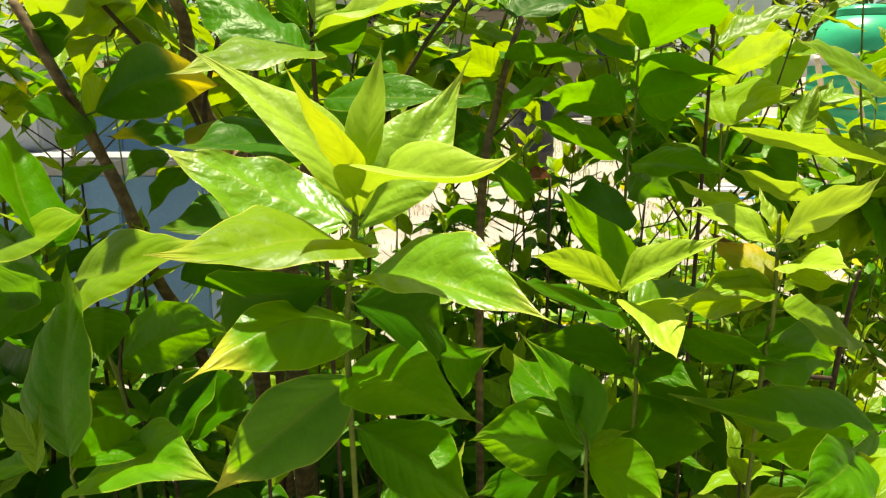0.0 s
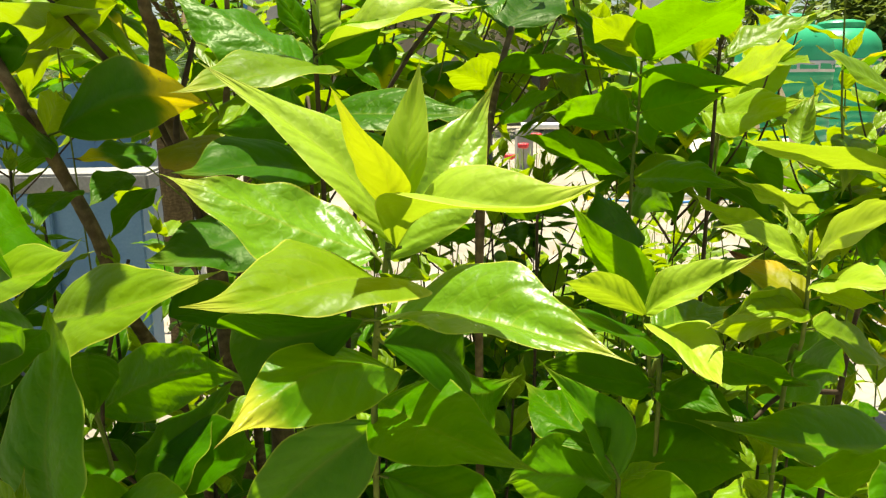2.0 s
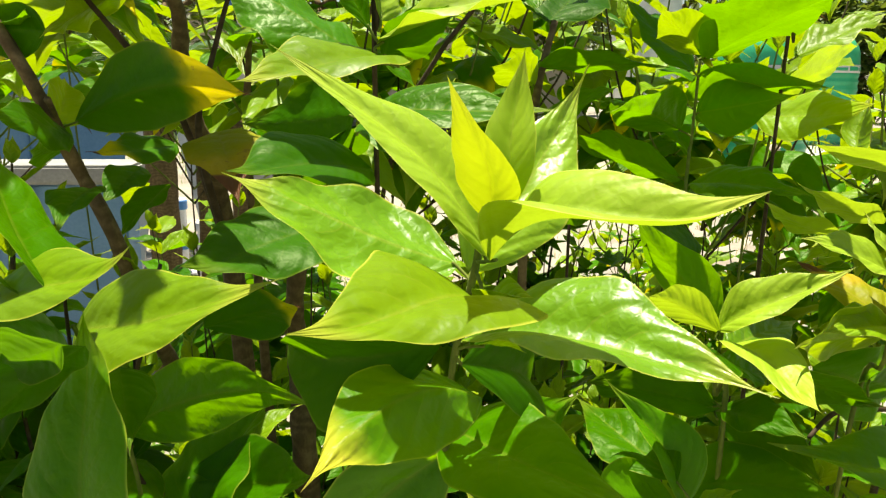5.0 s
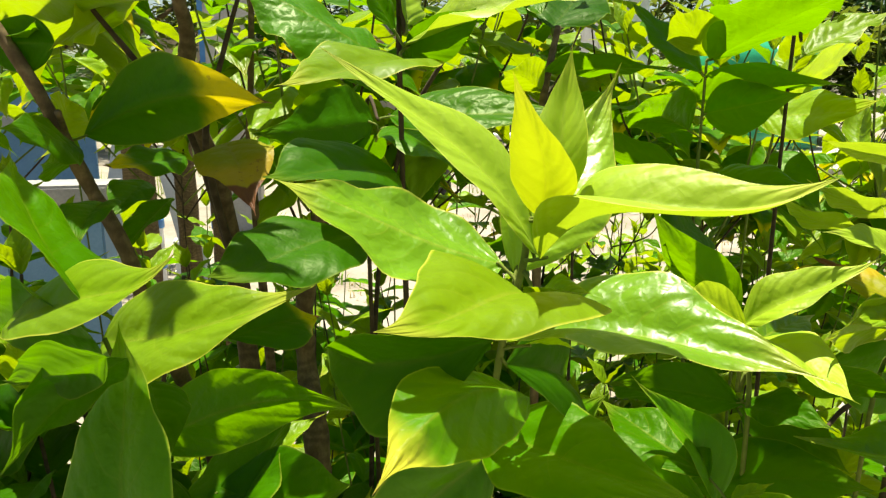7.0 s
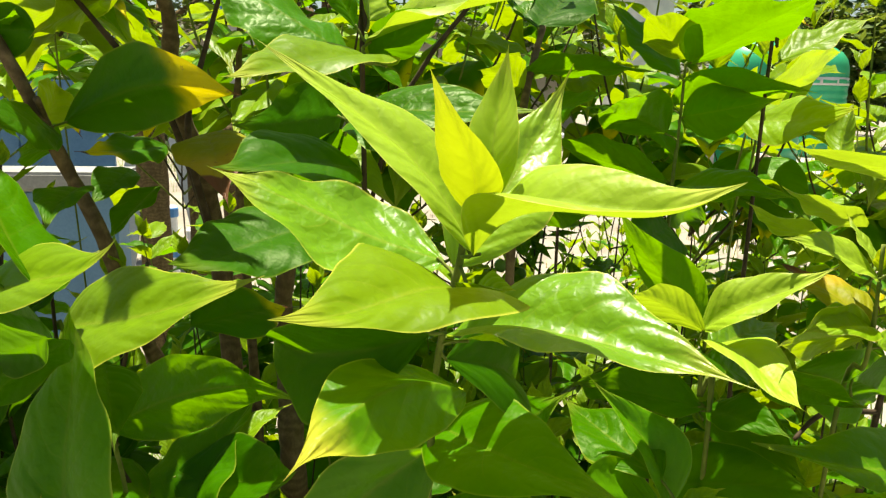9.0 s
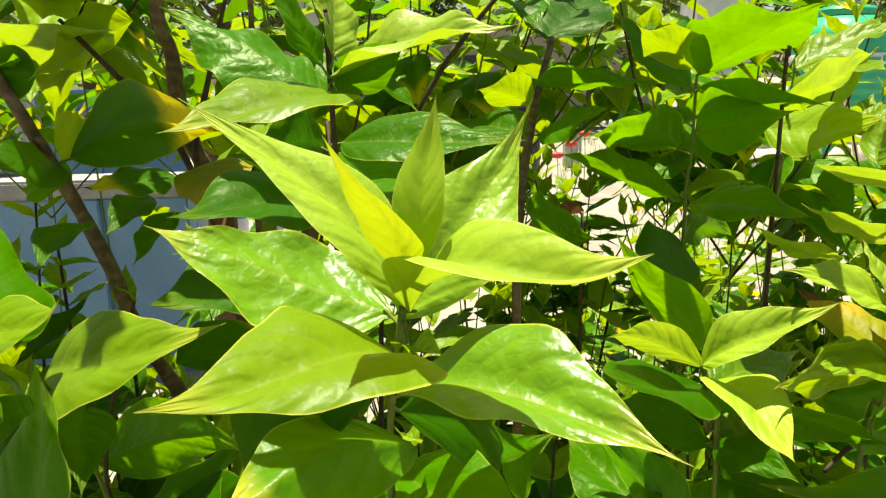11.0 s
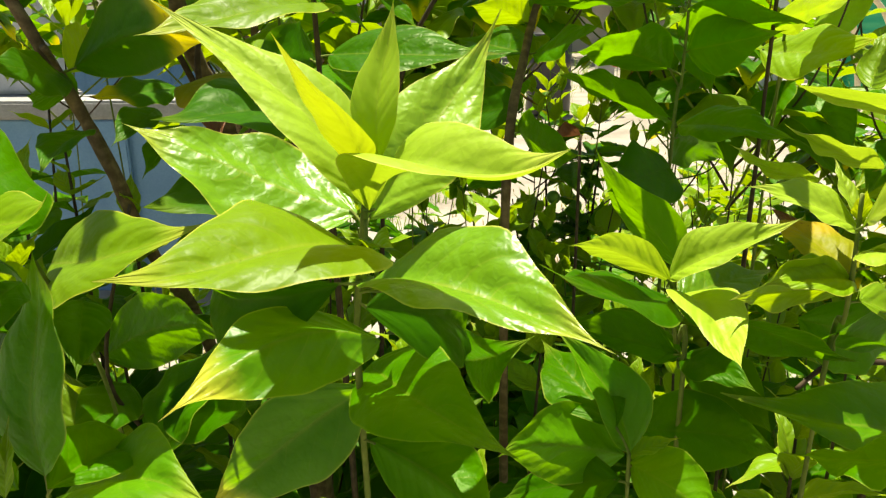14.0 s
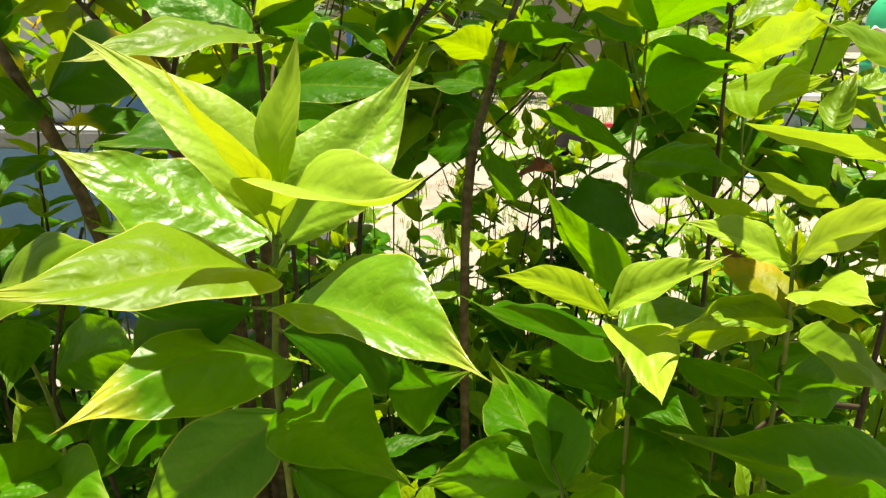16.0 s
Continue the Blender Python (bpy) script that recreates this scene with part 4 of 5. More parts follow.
leaf(shrub, (-0.250, 0.553, 1.082), (-0.228, 0.488, 1.055), 0.038, -14, 0.04, 17, SHADE_GREEN)
leaf(shrub, (-0.503, 0.959, 0.919), (-0.636, 1.001, 0.826), 0.081, 76, 0.06, 17, SHADE_GREEN)

shrub = thing('shrub', (-0.235, 0.540, 0.0), 'shrub shoot with broad pointed leaves and a pale low tip', 'shrub', 'shrub row')
stem(shrub, [(-0.245, 0.47, 0.985), (-0.24, 0.5, 0.9), (-0.235, 0.54, 0.7), (-0.225, 0.58, 0.35), (-0.225, 0.61, -0.02)], [0.0013, 0.0016, 0.0019, 0.0023, 0.0026], GREEN_STEM, seed=81)
leaf(shrub, (-0.243, 0.465, 1.006), (-0.252, 0.507, 1.133), 0.074, -40, 0.01, 5, GREEN, wave=0.5, form=(-0.018, 0.029, 4, 0.29, 1.55))
leaf(shrub, (-0.267, 0.516, 0.954), (-0.140, 0.449, 0.996), 0.080, 21, 0.08, 15, GREEN, wave=0.5, form=(-0.060, -0.011, 23, 0.36, 1.74))
leaf(shrub, (-0.254, 0.443, 1.006), (-0.258, 0.466, 1.045), 0.021, -32, 0.03, 12, YOUNG)
leaf(shrub, (-0.250, 0.450, 1.007), (-0.315, 0.483, 0.975), 0.037, -18, 0.09, 21, MATURE)
leaf(shrub, (-0.254, 0.447, 1.019), (-0.287, 0.471, 1.045), 0.022, -58, 0.06, 19, YOUNG)
leaf(shrub, (-0.239, 0.459, 1.001), (-0.225, 0.568, 0.961), 0.057, 25, 0.10, 22, MATURE)
leaf(shrub, (-0.256, 0.613, 0.989), (-0.260, 0.523, 0.993), 0.046, -29, -0.03, 5, SHADE_GREEN)
leaf(shrub, (-0.348, 0.650, 1.031), (-0.446, 0.706, 0.959), 0.068, -71, -0.01, 4, SHADE_GREEN)

shrub = thing('shrub', (-0.247, 0.633, 0.0), 'shrub shoot with broad pointed leaves and dark shaded leaves', 'shrub', 'shrub row')
stem(shrub, [(-0.237, 0.613, 1.132), (-0.257, 0.583, 1.012), (-0.227, 0.603, 0.912), (-0.247, 0.633, 0.712), (-0.237, 0.673, 0.356), (-0.237, 0.703, -0.02)], [0.0013, 0.0016, 0.0018, 0.0021, 0.0023, 0.0026], TWIG, seed=92)
leaf(shrub, (-0.267, 0.602, 1.017), (-0.122, 0.450, 1.093), 0.053, -85, 0.05, 11, MATURE, wave=0.5, form=(0.066, -0.017, -1, 0.34, 2.28))
leaf(shrub, (-0.221, 0.568, 0.953), (-0.165, 0.635, 1.033), 0.090, -13, 0.03, 16, MATURE, wave=0.5, form=(-0.002, 0.000, -15, 0.31, 1.95))
leaf(shrub, (-0.225, 0.598, 0.982), (-0.133, 0.505, 1.031), 0.062, 49, -0.14, 19, SHADE_GREEN)
leaf(shrub, (-0.114, 0.700, 1.142), (-0.219, 0.592, 1.135), 0.090, -20, -0.04, 1, SHADE_GREEN, wave=0.5, form=(0.055, 0.020, -7, 0.39, 1.40))
leaf(shrub, (-0.209, 0.603, 1.090), (-0.149, 0.702, 1.073), 0.056, 37, 0.05, 14, AGED)

shrub = thing('shrub', (-0.340, 0.722, 0.0), 'shrub shoot with broad pointed leaves and a yellowing brown-tipped leaf', 'shrub', 'shrub row')
stem(shrub, [(-0.349, 0.788, 1.193), (-0.34, 0.722, 1.237)], [0.0013, 0.0026], BARK, seed=100)
leaf(shrub, (-0.332, 0.753, 1.218), (-0.175, 0.644, 1.243), 0.071, -72, 0.05, 20, AGED, label='dark leaf with a yellow patch and brown tip', wave=0.5, form=(0.080, 0.008, 11, 0.36, 1.50))
leaf(shrub, (-0.265, 0.808, 1.196), (-0.318, 0.729, 1.196), 0.045, -31, -0.01, 5, AGED)
leaf(shrub, (-0.340, 0.731, 1.288), (-0.424, 0.754, 1.290), 0.046, 98, 0.03, 14, SHADE_GREEN, wave=0.5, form=(-0.010, 0.004, -2, 0.35, 2.00))
leaf(shrub, (-0.403, 0.845, 1.287), (-0.258, 0.696, 1.316), 0.104, -7, 0.05, 12, YOUNG, wave=0.5, form=(0.023, 0.001, 13, 0.36, 2.06))
leaf(shrub, (-0.230, 0.809, 1.207), (-0.197, 0.706, 1.155), 0.068, 12, 0.08, 4, WITHERED, label='withered yellow leaf with brown edges')
leaf(shrub, (-0.334, 0.750, 1.207), (-0.364, 0.664, 1.228), 0.050, -50, 0.03, -2, SHADE_GREEN)
leaf(shrub, (-0.346, 0.782, 1.196), (-0.348, 0.697, 1.200), 0.043, 54, 0.03, 9, MATURE)
leaf(shrub, (-0.292, 0.821, 1.333), (-0.341, 0.720, 1.282), 0.060, 60, 0.04, 15, YOUNG)
leaf(shrub, (-0.390, 0.793, 1.268), (-0.346, 0.714, 1.303), 0.047, 11, 0.03, 15, MATURE)
leaf(shrub, (-0.382, 0.844, 1.207), (-0.403, 0.939, 1.254), 0.050, 44, 0.06, 21, YOUNG)
leaf(shrub, (-0.321, 0.895, 1.166), (-0.339, 0.818, 1.138), 0.044, -16, 0.02, 10, SHADE_GREEN)
leaf(shrub, (-0.298, 0.907, 1.147), (-0.368, 0.950, 1.077), 0.048, 9, 0.04, 13, SHADE_GREEN)
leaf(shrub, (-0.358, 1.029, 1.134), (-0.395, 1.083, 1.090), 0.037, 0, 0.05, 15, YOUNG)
leaf(shrub, (-0.312, 0.720, 1.168), (-0.304, 0.619, 1.151), 0.041, 0, 0.05, 15, SHADE_GREEN)

shrub = thing('shrub', (-0.093, 0.593, 0.0), 'shrub shoot with broad pointed leaves and a bright yellow top', 'shrub', 'shrub row')
stem(shrub, [(-0.091, 0.58, 1.284), (-0.093, 0.593, 1.266), (-0.083, 0.633, 0.633), (-0.083, 0.663, -0.02)], [0.0013, 0.0017, 0.0022, 0.0026], TWIG, seed=115)
leaf(shrub, (-0.076, 0.581, 1.263), (-0.164, 0.477, 1.253), 0.066, -16, 0.03, 11, YOUNG, wave=0.5, form=(0.018, 0.012, -20, 0.35, 1.75))
leaf(shrub, (-0.091, 0.586, 1.277), (0.018, 0.523, 1.303), 0.059, 27, 0.04, 25, TIP)
# mature green darkens this leaf in place of the shade on it
leaf(shrub, (-0.100, 0.593, 1.267), (-0.209, 0.639, 1.327), 0.067, -25, 0.04, -15, MATURE)
leaf(shrub, (-0.088, 0.593, 1.269), (-0.040, 0.562, 1.304), 0.034, -43, -0.07, 7, SHADE_GREEN)
leaf(shrub, (-0.096, 0.580, 1.284), (-0.125, 0.581, 1.342), 0.032, -26, -0.01, 7, MATURE)
leaf(shrub, (-0.089, 0.580, 1.290), (-0.092, 0.632, 1.349), 0.037, 51, 0.02, 12, TIP)

shrub = thing('shrub', (-0.110, 0.709, 0.0), 'shrub shoot with broad pointed leaves and dark shaded leaves', 'shrub', 'shrub row')
stem(shrub, [(-0.103, 0.653, 1.231), (-0.11, 0.709, 1.188), (-0.1, 0.749, 0.594), (-0.1, 0.779, -0.02)], [0.0013, 0.0017, 0.0022, 0.0026], TWIG, seed=124)
leaf(shrub, (-0.095, 0.655, 1.233), (0.029, 0.590, 1.237), 0.064, 28, 0.01, 9, MATURE, wave=0.5, form=(0.024, 0.006, -3, 0.34, 1.86))
leaf(shrub, (-0.095, 0.606, 1.197), (-0.175, 0.513, 1.206), 0.072, -22, -0.01, 6, SHADE_GREEN, wave=0.5, form=(0.068, 0.015, 34, 0.41, 2.01))
leaf(shrub, (-0.107, 0.657, 1.230), (-0.203, 0.761, 1.217), 0.069, 96, 0.03, 11, SHADE_GREEN)
leaf(shrub, (-0.089, 0.654, 1.226), (-0.053, 0.539, 1.200), 0.064, -4, -0.01, 9, MATURE)
leaf(shrub, (-0.104, 0.666, 1.220), (-0.153, 0.747, 1.151), 0.058, -4, 0.01, 10, SHADE_GREEN)

shrub = thing('shrub', (0.180, 0.732, 0.0), 'shrub shoot with broad pointed leaves and dark pairs of leaves', 'shrub', 'shrub row')
stem(shrub, [(0.187, 0.738, 1.276), (0.187, 0.742, 1.205), (0.18, 0.732, 1.134), (0.19, 0.772, 0.567), (0.19, 0.802, -0.02)], [0.0012, 0.0014, 0.0016, 0.0019, 0.0021], GREEN_STEM, seed=132)
leaf(shrub, (0.187, 0.763, 1.240), (0.238, 0.623, 1.252), 0.060, -28, 0.06, 22, MATURE, wave=0.5, form=(-0.039, -0.007, 0, 0.36, 1.85))
leaf(shrub, (0.190, 0.744, 1.230), (0.242, 0.673, 1.248), 0.049, 96, 0.05, 11, MATURE)
leaf(shrub, (0.177, 0.743, 1.215), (0.079, 0.654, 1.233), 0.061, 35, 0.06, 17, MATURE)
leaf(shrub, (0.186, 0.737, 1.169), (0.252, 0.651, 1.169), 0.051, 29, 0.04, 12, MATURE)
leaf(shrub, (0.184, 0.736, 1.159), (0.255, 0.812, 1.124), 0.053, -67, 0.01, 11, SHADE_GREEN)
leaf(shrub, (0.182, 0.744, 1.173), (0.093, 0.868, 1.204), 0.069, 41, -0.01, 12, MATURE)
leaf(shrub, (0.181, 0.732, 1.134), (0.109, 0.638, 1.134), 0.061, -47, 0.01, 8, SHADE_GREEN)
leaf(shrub, (0.182, 0.736, 1.265), (0.124, 0.769, 1.331), 0.046, -32, 0.01, 4, MATURE)
leaf(shrub, (0.186, 0.730, 1.275), (0.196, 0.550, 1.313), 0.083, -12, 0.04, 15, MATURE)
leaf(shrub, (0.191, 0.737, 1.279), (0.109, 0.640, 1.310), 0.051, 23, -0.01, 24, YOUNG)

shrub = thing('shrub', (0.041, 0.747, 0.0), 'shrub shoot with broad pointed leaves and a dark brown stem', 'shrub', 'shrub row')
stem(shrub, [(0.088, 0.852, 1.312), (0.061, 0.811, 1.225), (0.041, 0.747, 1.086), (0.051, 0.787, 0.543), (0.051, 0.817, -0.02)], [0.0032, 0.0038, 0.0044, 0.005, 0.0055], BARK, seed=145)
leaf(shrub, (0.069, 0.831, 1.267), (0.163, 0.742, 1.268), 0.061, -20, 0.03, 13, MATURE)
leaf(shrub, (0.063, 0.812, 1.224), (-0.006, 0.916, 1.234), 0.058, -27, 0.02, 12, MATURE)
leaf(shrub, (0.069, 0.812, 1.224), (0.117, 0.735, 1.253), 0.045, 44, -0.03, 2, MATURE)
leaf(shrub, (0.064, 0.823, 1.251), (0.007, 0.747, 1.266), 0.045, 39, 0.05, 15, YOUNG)
leaf(shrub, (0.044, 0.765, 1.126), (0.008, 0.849, 1.086), 0.046, 13, -0.03, 3, SHADE_GREEN)
leaf(shrub, (0.059, 0.788, 1.179), (-0.009, 0.856, 1.160), 0.049, -58, 0.04, 12, SHADE_GREEN)
leaf(shrub, (0.081, 0.851, 1.311), (0.154, 0.969, 1.371), 0.088, 12, 0.01, 2, SHADE_GREEN)
leaf(shrub, (0.054, 0.779, 1.158), (0.098, 0.675, 1.154), 0.055, -69, -0.04, 7, MATURE)

shrub = thing('shrub', (0.334, 0.909, 0.0), 'shrub shoot with broad pointed leaves and long flat leaves', 'shrub', 'shrub row')
stem(shrub, [(0.281, 0.773, 1.244), (0.302, 0.826, 1.166), (0.334, 0.909, 1.088), (0.344, 0.949, 0.544), (0.344, 0.979, -0.02)], [0.0012, 0.0014, 0.0016, 0.0019, 0.0021], GREEN_STEM, seed=156)
leaf(shrub, (0.268, 0.791, 1.228), (0.314, 0.676, 1.243), 0.056, 49, -0.08, 2, YOUNG)
leaf(shrub, (0.352, 0.752, 1.197), (0.384, 0.791, 1.245), 0.031, -147, 0.02, 20, YOUNG, wave=0.5, form=(0.022, 0.033, 5, 0.34, 1.60))
leaf(shrub, (0.362, 0.605, 1.182), (0.238, 0.647, 1.212), 0.068, 19, -0.00, 2, TIP, wave=0.5, form=(-0.014, 0.015, 14, 0.36, 1.39))
leaf(shrub, (0.333, 0.680, 1.142), (0.252, 0.680, 1.177), 0.042, 24, -0.02, 5, TIP)
leaf(shrub, (0.263, 0.638, 1.140), (0.190, 0.621, 1.172), 0.039, 18, -0.04, 3, TIP)

shrub = thing('shrub', (0.243, 0.703, 0.0), 'shrub shoot with broad pointed leaves and crinkled sunlit leaves', 'shrub', 'shrub row')
stem(shrub, [(0.23, 0.67, 1.287), (0.243, 0.703, 1.257), (0.253, 0.743, 0.628), (0.253, 0.773, -0.02)], [0.0013, 0.0017, 0.0022, 0.0026], TWIG, seed=164)
leaf(shrub, (0.237, 0.678, 1.276), (0.320, 0.674, 1.315), 0.045, 19, 0.00, 17, YOUNG)
leaf(shrub, (0.242, 0.702, 1.256), (0.352, 0.767, 1.295), 0.061, -51, -0.05, 3, LIT_QUILTED)
leaf(shrub, (0.359, 0.624, 1.243), (0.253, 0.571, 1.281), 0.059, -39, -0.02, 8, YOUNG)
leaf(shrub, (0.426, 1.045, 1.242), (0.458, 0.949, 1.298), 0.058, -90, 0.03, 12, LIT_QUILTED, wave=0.5, form=(0.000, 0.000, 0, 0.36, 2.00))

# ---- woody limbs of the old shrub behind ----
old = thing('shrub', (-0.2, 0.95, 0.0), 'old woody shrub with thick brown limbs and thin twigs', 'shrub', 'shrub row')
stem(old, [(-0.397, 0.748, 1.321), (-0.358, 0.737, 1.253), (-0.336, 0.759, 1.182), (-0.307, 0.75, 1.122), (-0.296, 0.77, 1.054), (-0.27, 0.85, 0.9), (-0.22, 0.93, 0.5), (-0.2, 0.95, -0.03)], [0.004, 0.0052, 0.0058, 0.0062, 0.0066, 0.008, 0.011, 0.015], BARK, 'limb', seed=3)
stem(old, [(-0.25, 0.77, 1.45), (-0.256, 0.777, 1.336), (-0.255, 0.801, 1.303), (-0.262, 0.84, 1.24), (-0.24, 0.9, 1.1), (-0.22, 0.93, 0.7), (-0.2, 0.95, 0.3)], [0.0055, 0.006, 0.007, 0.008, 0.0095, 0.012, 0.015], BARK, 'limb', seed=4)
stem(old, [(-0.13, 0.82, 1.2), (-0.166, 0.843, 1.058), (-0.169, 0.869, 0.973), (-0.16, 0.812, 0.895), (-0.16, 0.86, 0.6), (-0.19, 0.94, 0.2), (-0.2, 0.95, -0.03)], [0.006, 0.009, 0.011, 0.013, 0.016, 0.02, 0.024], BARK, 'limb', seed=5)
stem(old, [(-0.211, 0.934, 1.5), (-0.211, 0.934, 1.358), (-0.215, 0.927, 1.27), (-0.22, 0.93, 1.176), (-0.21, 0.94, 0.9), (-0.2, 0.95, 0.5)], [0.0025, 0.003, 0.0035, 0.004, 0.006, 0.009], BARK, 'limb', seed=6)
stem(old, [(-0.33, 0.76, 1.33), (-0.3, 0.8, 1.28), (-0.265, 0.83, 1.22), (-0.24, 0.9, 1.08)], [0.0018, 0.0026, 0.0034, 0.005], TWIG, 'twig', seed=7)
stem(old, [(-0.2, 0.8, 1.36), (-0.23, 0.82, 1.28), (-0.25, 0.83, 1.2), (-0.24, 0.9, 1.08)], [0.0016, 0.0024, 0.003, 0.005], TWIG, 'twig', seed=8)
stem(old, [(0.391, 0.689, 1.076), (0.39, 0.709, 0.96), (0.38, 0.74, 0.5), (0.36, 0.76, -0.03)], [0.0018, 0.003, 0.004, 0.006], TWIG, 'limb', seed=9)
stem(old, [(0.39, 0.709, 0.96), (0.33, 0.7, 0.965), (0.29, 0.68, 0.95)], [0.0028, 0.0024, 0.002], TWIG, 'twig', seed=10)

# ---- the rest of the row: further shoots of the same shrub ----
LEAF_MESHES = {}
for tone, material in (('young', YOUNG), ('mature', MATURE), ('shade_green', SHADE_GREEN), ('aged', AGED)):
    LEAF_MESHES[tone] = [leaf_mesh((0, 0, 0), (0.1, 0, 0.0), 0.046 + 0.002 * (k % 4), 0, (0.02, 0.07, 0.11, 0.04, -0.02, 0.09)[k], (8, 18, 26, 12, 30, 20)[k], material, (0, 0, 0), 900 + k, ns=14, nv=6) for k in range(6)]


def shoot(x, y, low, high, seed, tones=('mature', 'mature', 'young', 'shade_green'), lean=(0.0, 0.0), gap=0.042, scale=1.0, label='leafy green shrub shoot among others of the row'):
    """A shoot with crosswise pairs of leaves between the heights low and high, smaller towards the tip."""
    rnd = random.Random(seed)
    s = thing('shrub', (x, y, 0), label, 'shrub', 'shrub row')
    top = Vector((lean[0], lean[1], high))
    mid = Vector((lean[0] * 0.4 + rnd.uniform(-0.02, 0.02), lean[1] * 0.4 + rnd.uniform(-0.02, 0.02), high * 0.55))
    part('stem', tube_mesh('stem', [(0, 0, -0.03), tuple(mid), tuple(top)], [0.004, 0.0026, 0.0013], TWIG, 8, (0, 0, 0), 0.12, seed), s)
    z, turn = high, rnd.uniform(0, 3.14)
    while z > low:
        age = (high - z) / 0.3
        u = (z - mid.z) / (high - mid.z) if z > mid.z else 0
        c = mid.lerp(top, max(0, u)) if z > mid.z else Vector((0, 0, 0)).lerp(mid, z / mid.z)
        for side in (0, 1):
            if rnd.random() < 0.07:
                continue
            a = turn + side * 3.1416 + rnd.uniform(-0.3, 0.3)
            pitch = max(-0.55, 1.05 - 2.1 * min(1, age * 1.5) + rnd.uniform(-0.25, 0.25))
            length = scale * (0.045 + 0.075 * min(1, age * 2.2)) * rnd.uniform(0.85, 1.2) / 0.1
            tone = 'young' if age < 0.2 else rnd.choice(tones)
            ob = part('leaf', rnd.choice(LEAF_MESHES[tone]), s)
            ob.matrix_local = Matrix.Translation(c) @ Matrix.Rotation(a, 4, 'Z') @ Matrix.Rotation(-pitch, 4, 'Y') @ Matrix.Rotation(rnd.uniform(-0.45, 0.45), 4, 'X') @ Matrix.Diagonal((length, length, length, 1))
        turn += 1.5708 + rnd.uniform(-0.2, 0.2)
        z -= gap * rnd.uniform(0.8, 1.25)
    return s


def branch_leaves(s, rnd, foot, top, low, tones, gap, scale):
    """Crosswise pairs of leaves along a branch, smaller and paler towards its tip."""
    z, turn = top.z, rnd.uniform(0, 3.14)
    while z > low:
        age = (top.z - z) / 0.3
        c = foot.lerp(top, max(0.0, (z - foot.z) / (top.z - foot.z)))
        for side in (0, 1):
            if rnd.random() < 0.07:
                continue
            a = turn + side * 3.1416 + rnd.uniform(-0.3, 0.3)
            pitch = max(-0.55, 1.05 - 2.1 * min(1, age * 1.5) + rnd.uniform(-0.25, 0.25))
            length = scale * (0.045 + 0.075 * min(1, age * 2.2)) * rnd.uniform(0.85, 1.2) / 0.1
            tone = 'young' if age < 0.2 else rnd.choice(tones)
            ob = part('leaf', rnd.choice(LEAF_MESHES[tone]), s)
            ob.matrix_local = Matrix.Translation(c) @ Matrix.Rotation(a, 4, 'Z') @ Matrix.Rotation(-pitch, 4, 'Y') @ Matrix.Rotation(rnd.uniform(-0.45, 0.45), 4, 'X') @ Matrix.Diagonal((length, length, length, 1))
        turn += 1.5708 + rnd.uniform(-0.2, 0.2)
        z -= gap * rnd.uniform(0.8, 1.25)


def bush(x, y, fork, low, tips, seed, tones, gap=0.042, scale=1.0, thin=1.0, label='leafy green shrub of several shoots in the row'):
    """A shrub with one stem that forks at a height into several leafy shoots. tips: offset and height of each."""
    rnd = random.Random(seed)
    s = thing('shrub', (x, y, 0), label, 'shrub', 'shrub row')
    bend = Vector((rnd.uniform(-0.03, 0.03), rnd.uniform(-0.03, 0.03), fork * 0.5))
    foot = Vector((0, 0, fork))
    part('stem', tube_mesh('stem', [(0, 0, -0.03), tuple(bend), tuple(foot), (bend.x * 0.5, bend.y * 0.5, fork + 0.12)], [0.003 * thin, 0.0022 * thin, 0.0017 * thin, 0.0012], TWIG if seed % 2 else GREEN_STEM, 8, (0, 0, 0), 0.12, seed), s)
    for k, (dx, dy, z) in enumerate(tips):
        top = Vector((dx, dy, z))
        start = foot + Vector((bend.x * 0.2, bend.y * 0.2, min(0.1, z - fork - 0.08) * ((k * 2) % 5) / 4))
        mid = start.lerp(top, 0.5) + Vector((dx * 0.18, dy * 0.18, -0.015))
        part('shoot', tube_mesh('shoot', [tuple(start), tuple(mid), tuple(top)], [0.0018, 0.0014, 0.001], GREEN_STEM if k % 3 else TWIG, 7, (0, 0, 0), 0.12, seed + k), s)
        branch_leaves(s, rnd, start, top, low, tones, gap, scale)
    return s


# leaf tone mixes that put sun and shade into the leaf colours
LIT, SHADE = ('mature', 'young', 'young', 'mature', 'young', 'aged'), ('shade_green', 'shade_green', 'mature')
MIXED = ('mature', 'young', 'mature', 'young', 'shade_green')
PLAN = random.Random(77)


def tips_for(count, reach, high):
    return [(reach * math.cos(6.283 * k / count + PLAN.uniform(-0.4, 0.4)), reach * math.sin(6.283 * k / count + PLAN.uniform(-0.4, 0.4)), high + PLAN.uniform(-0.07, 0.06)) for k in range(count)]


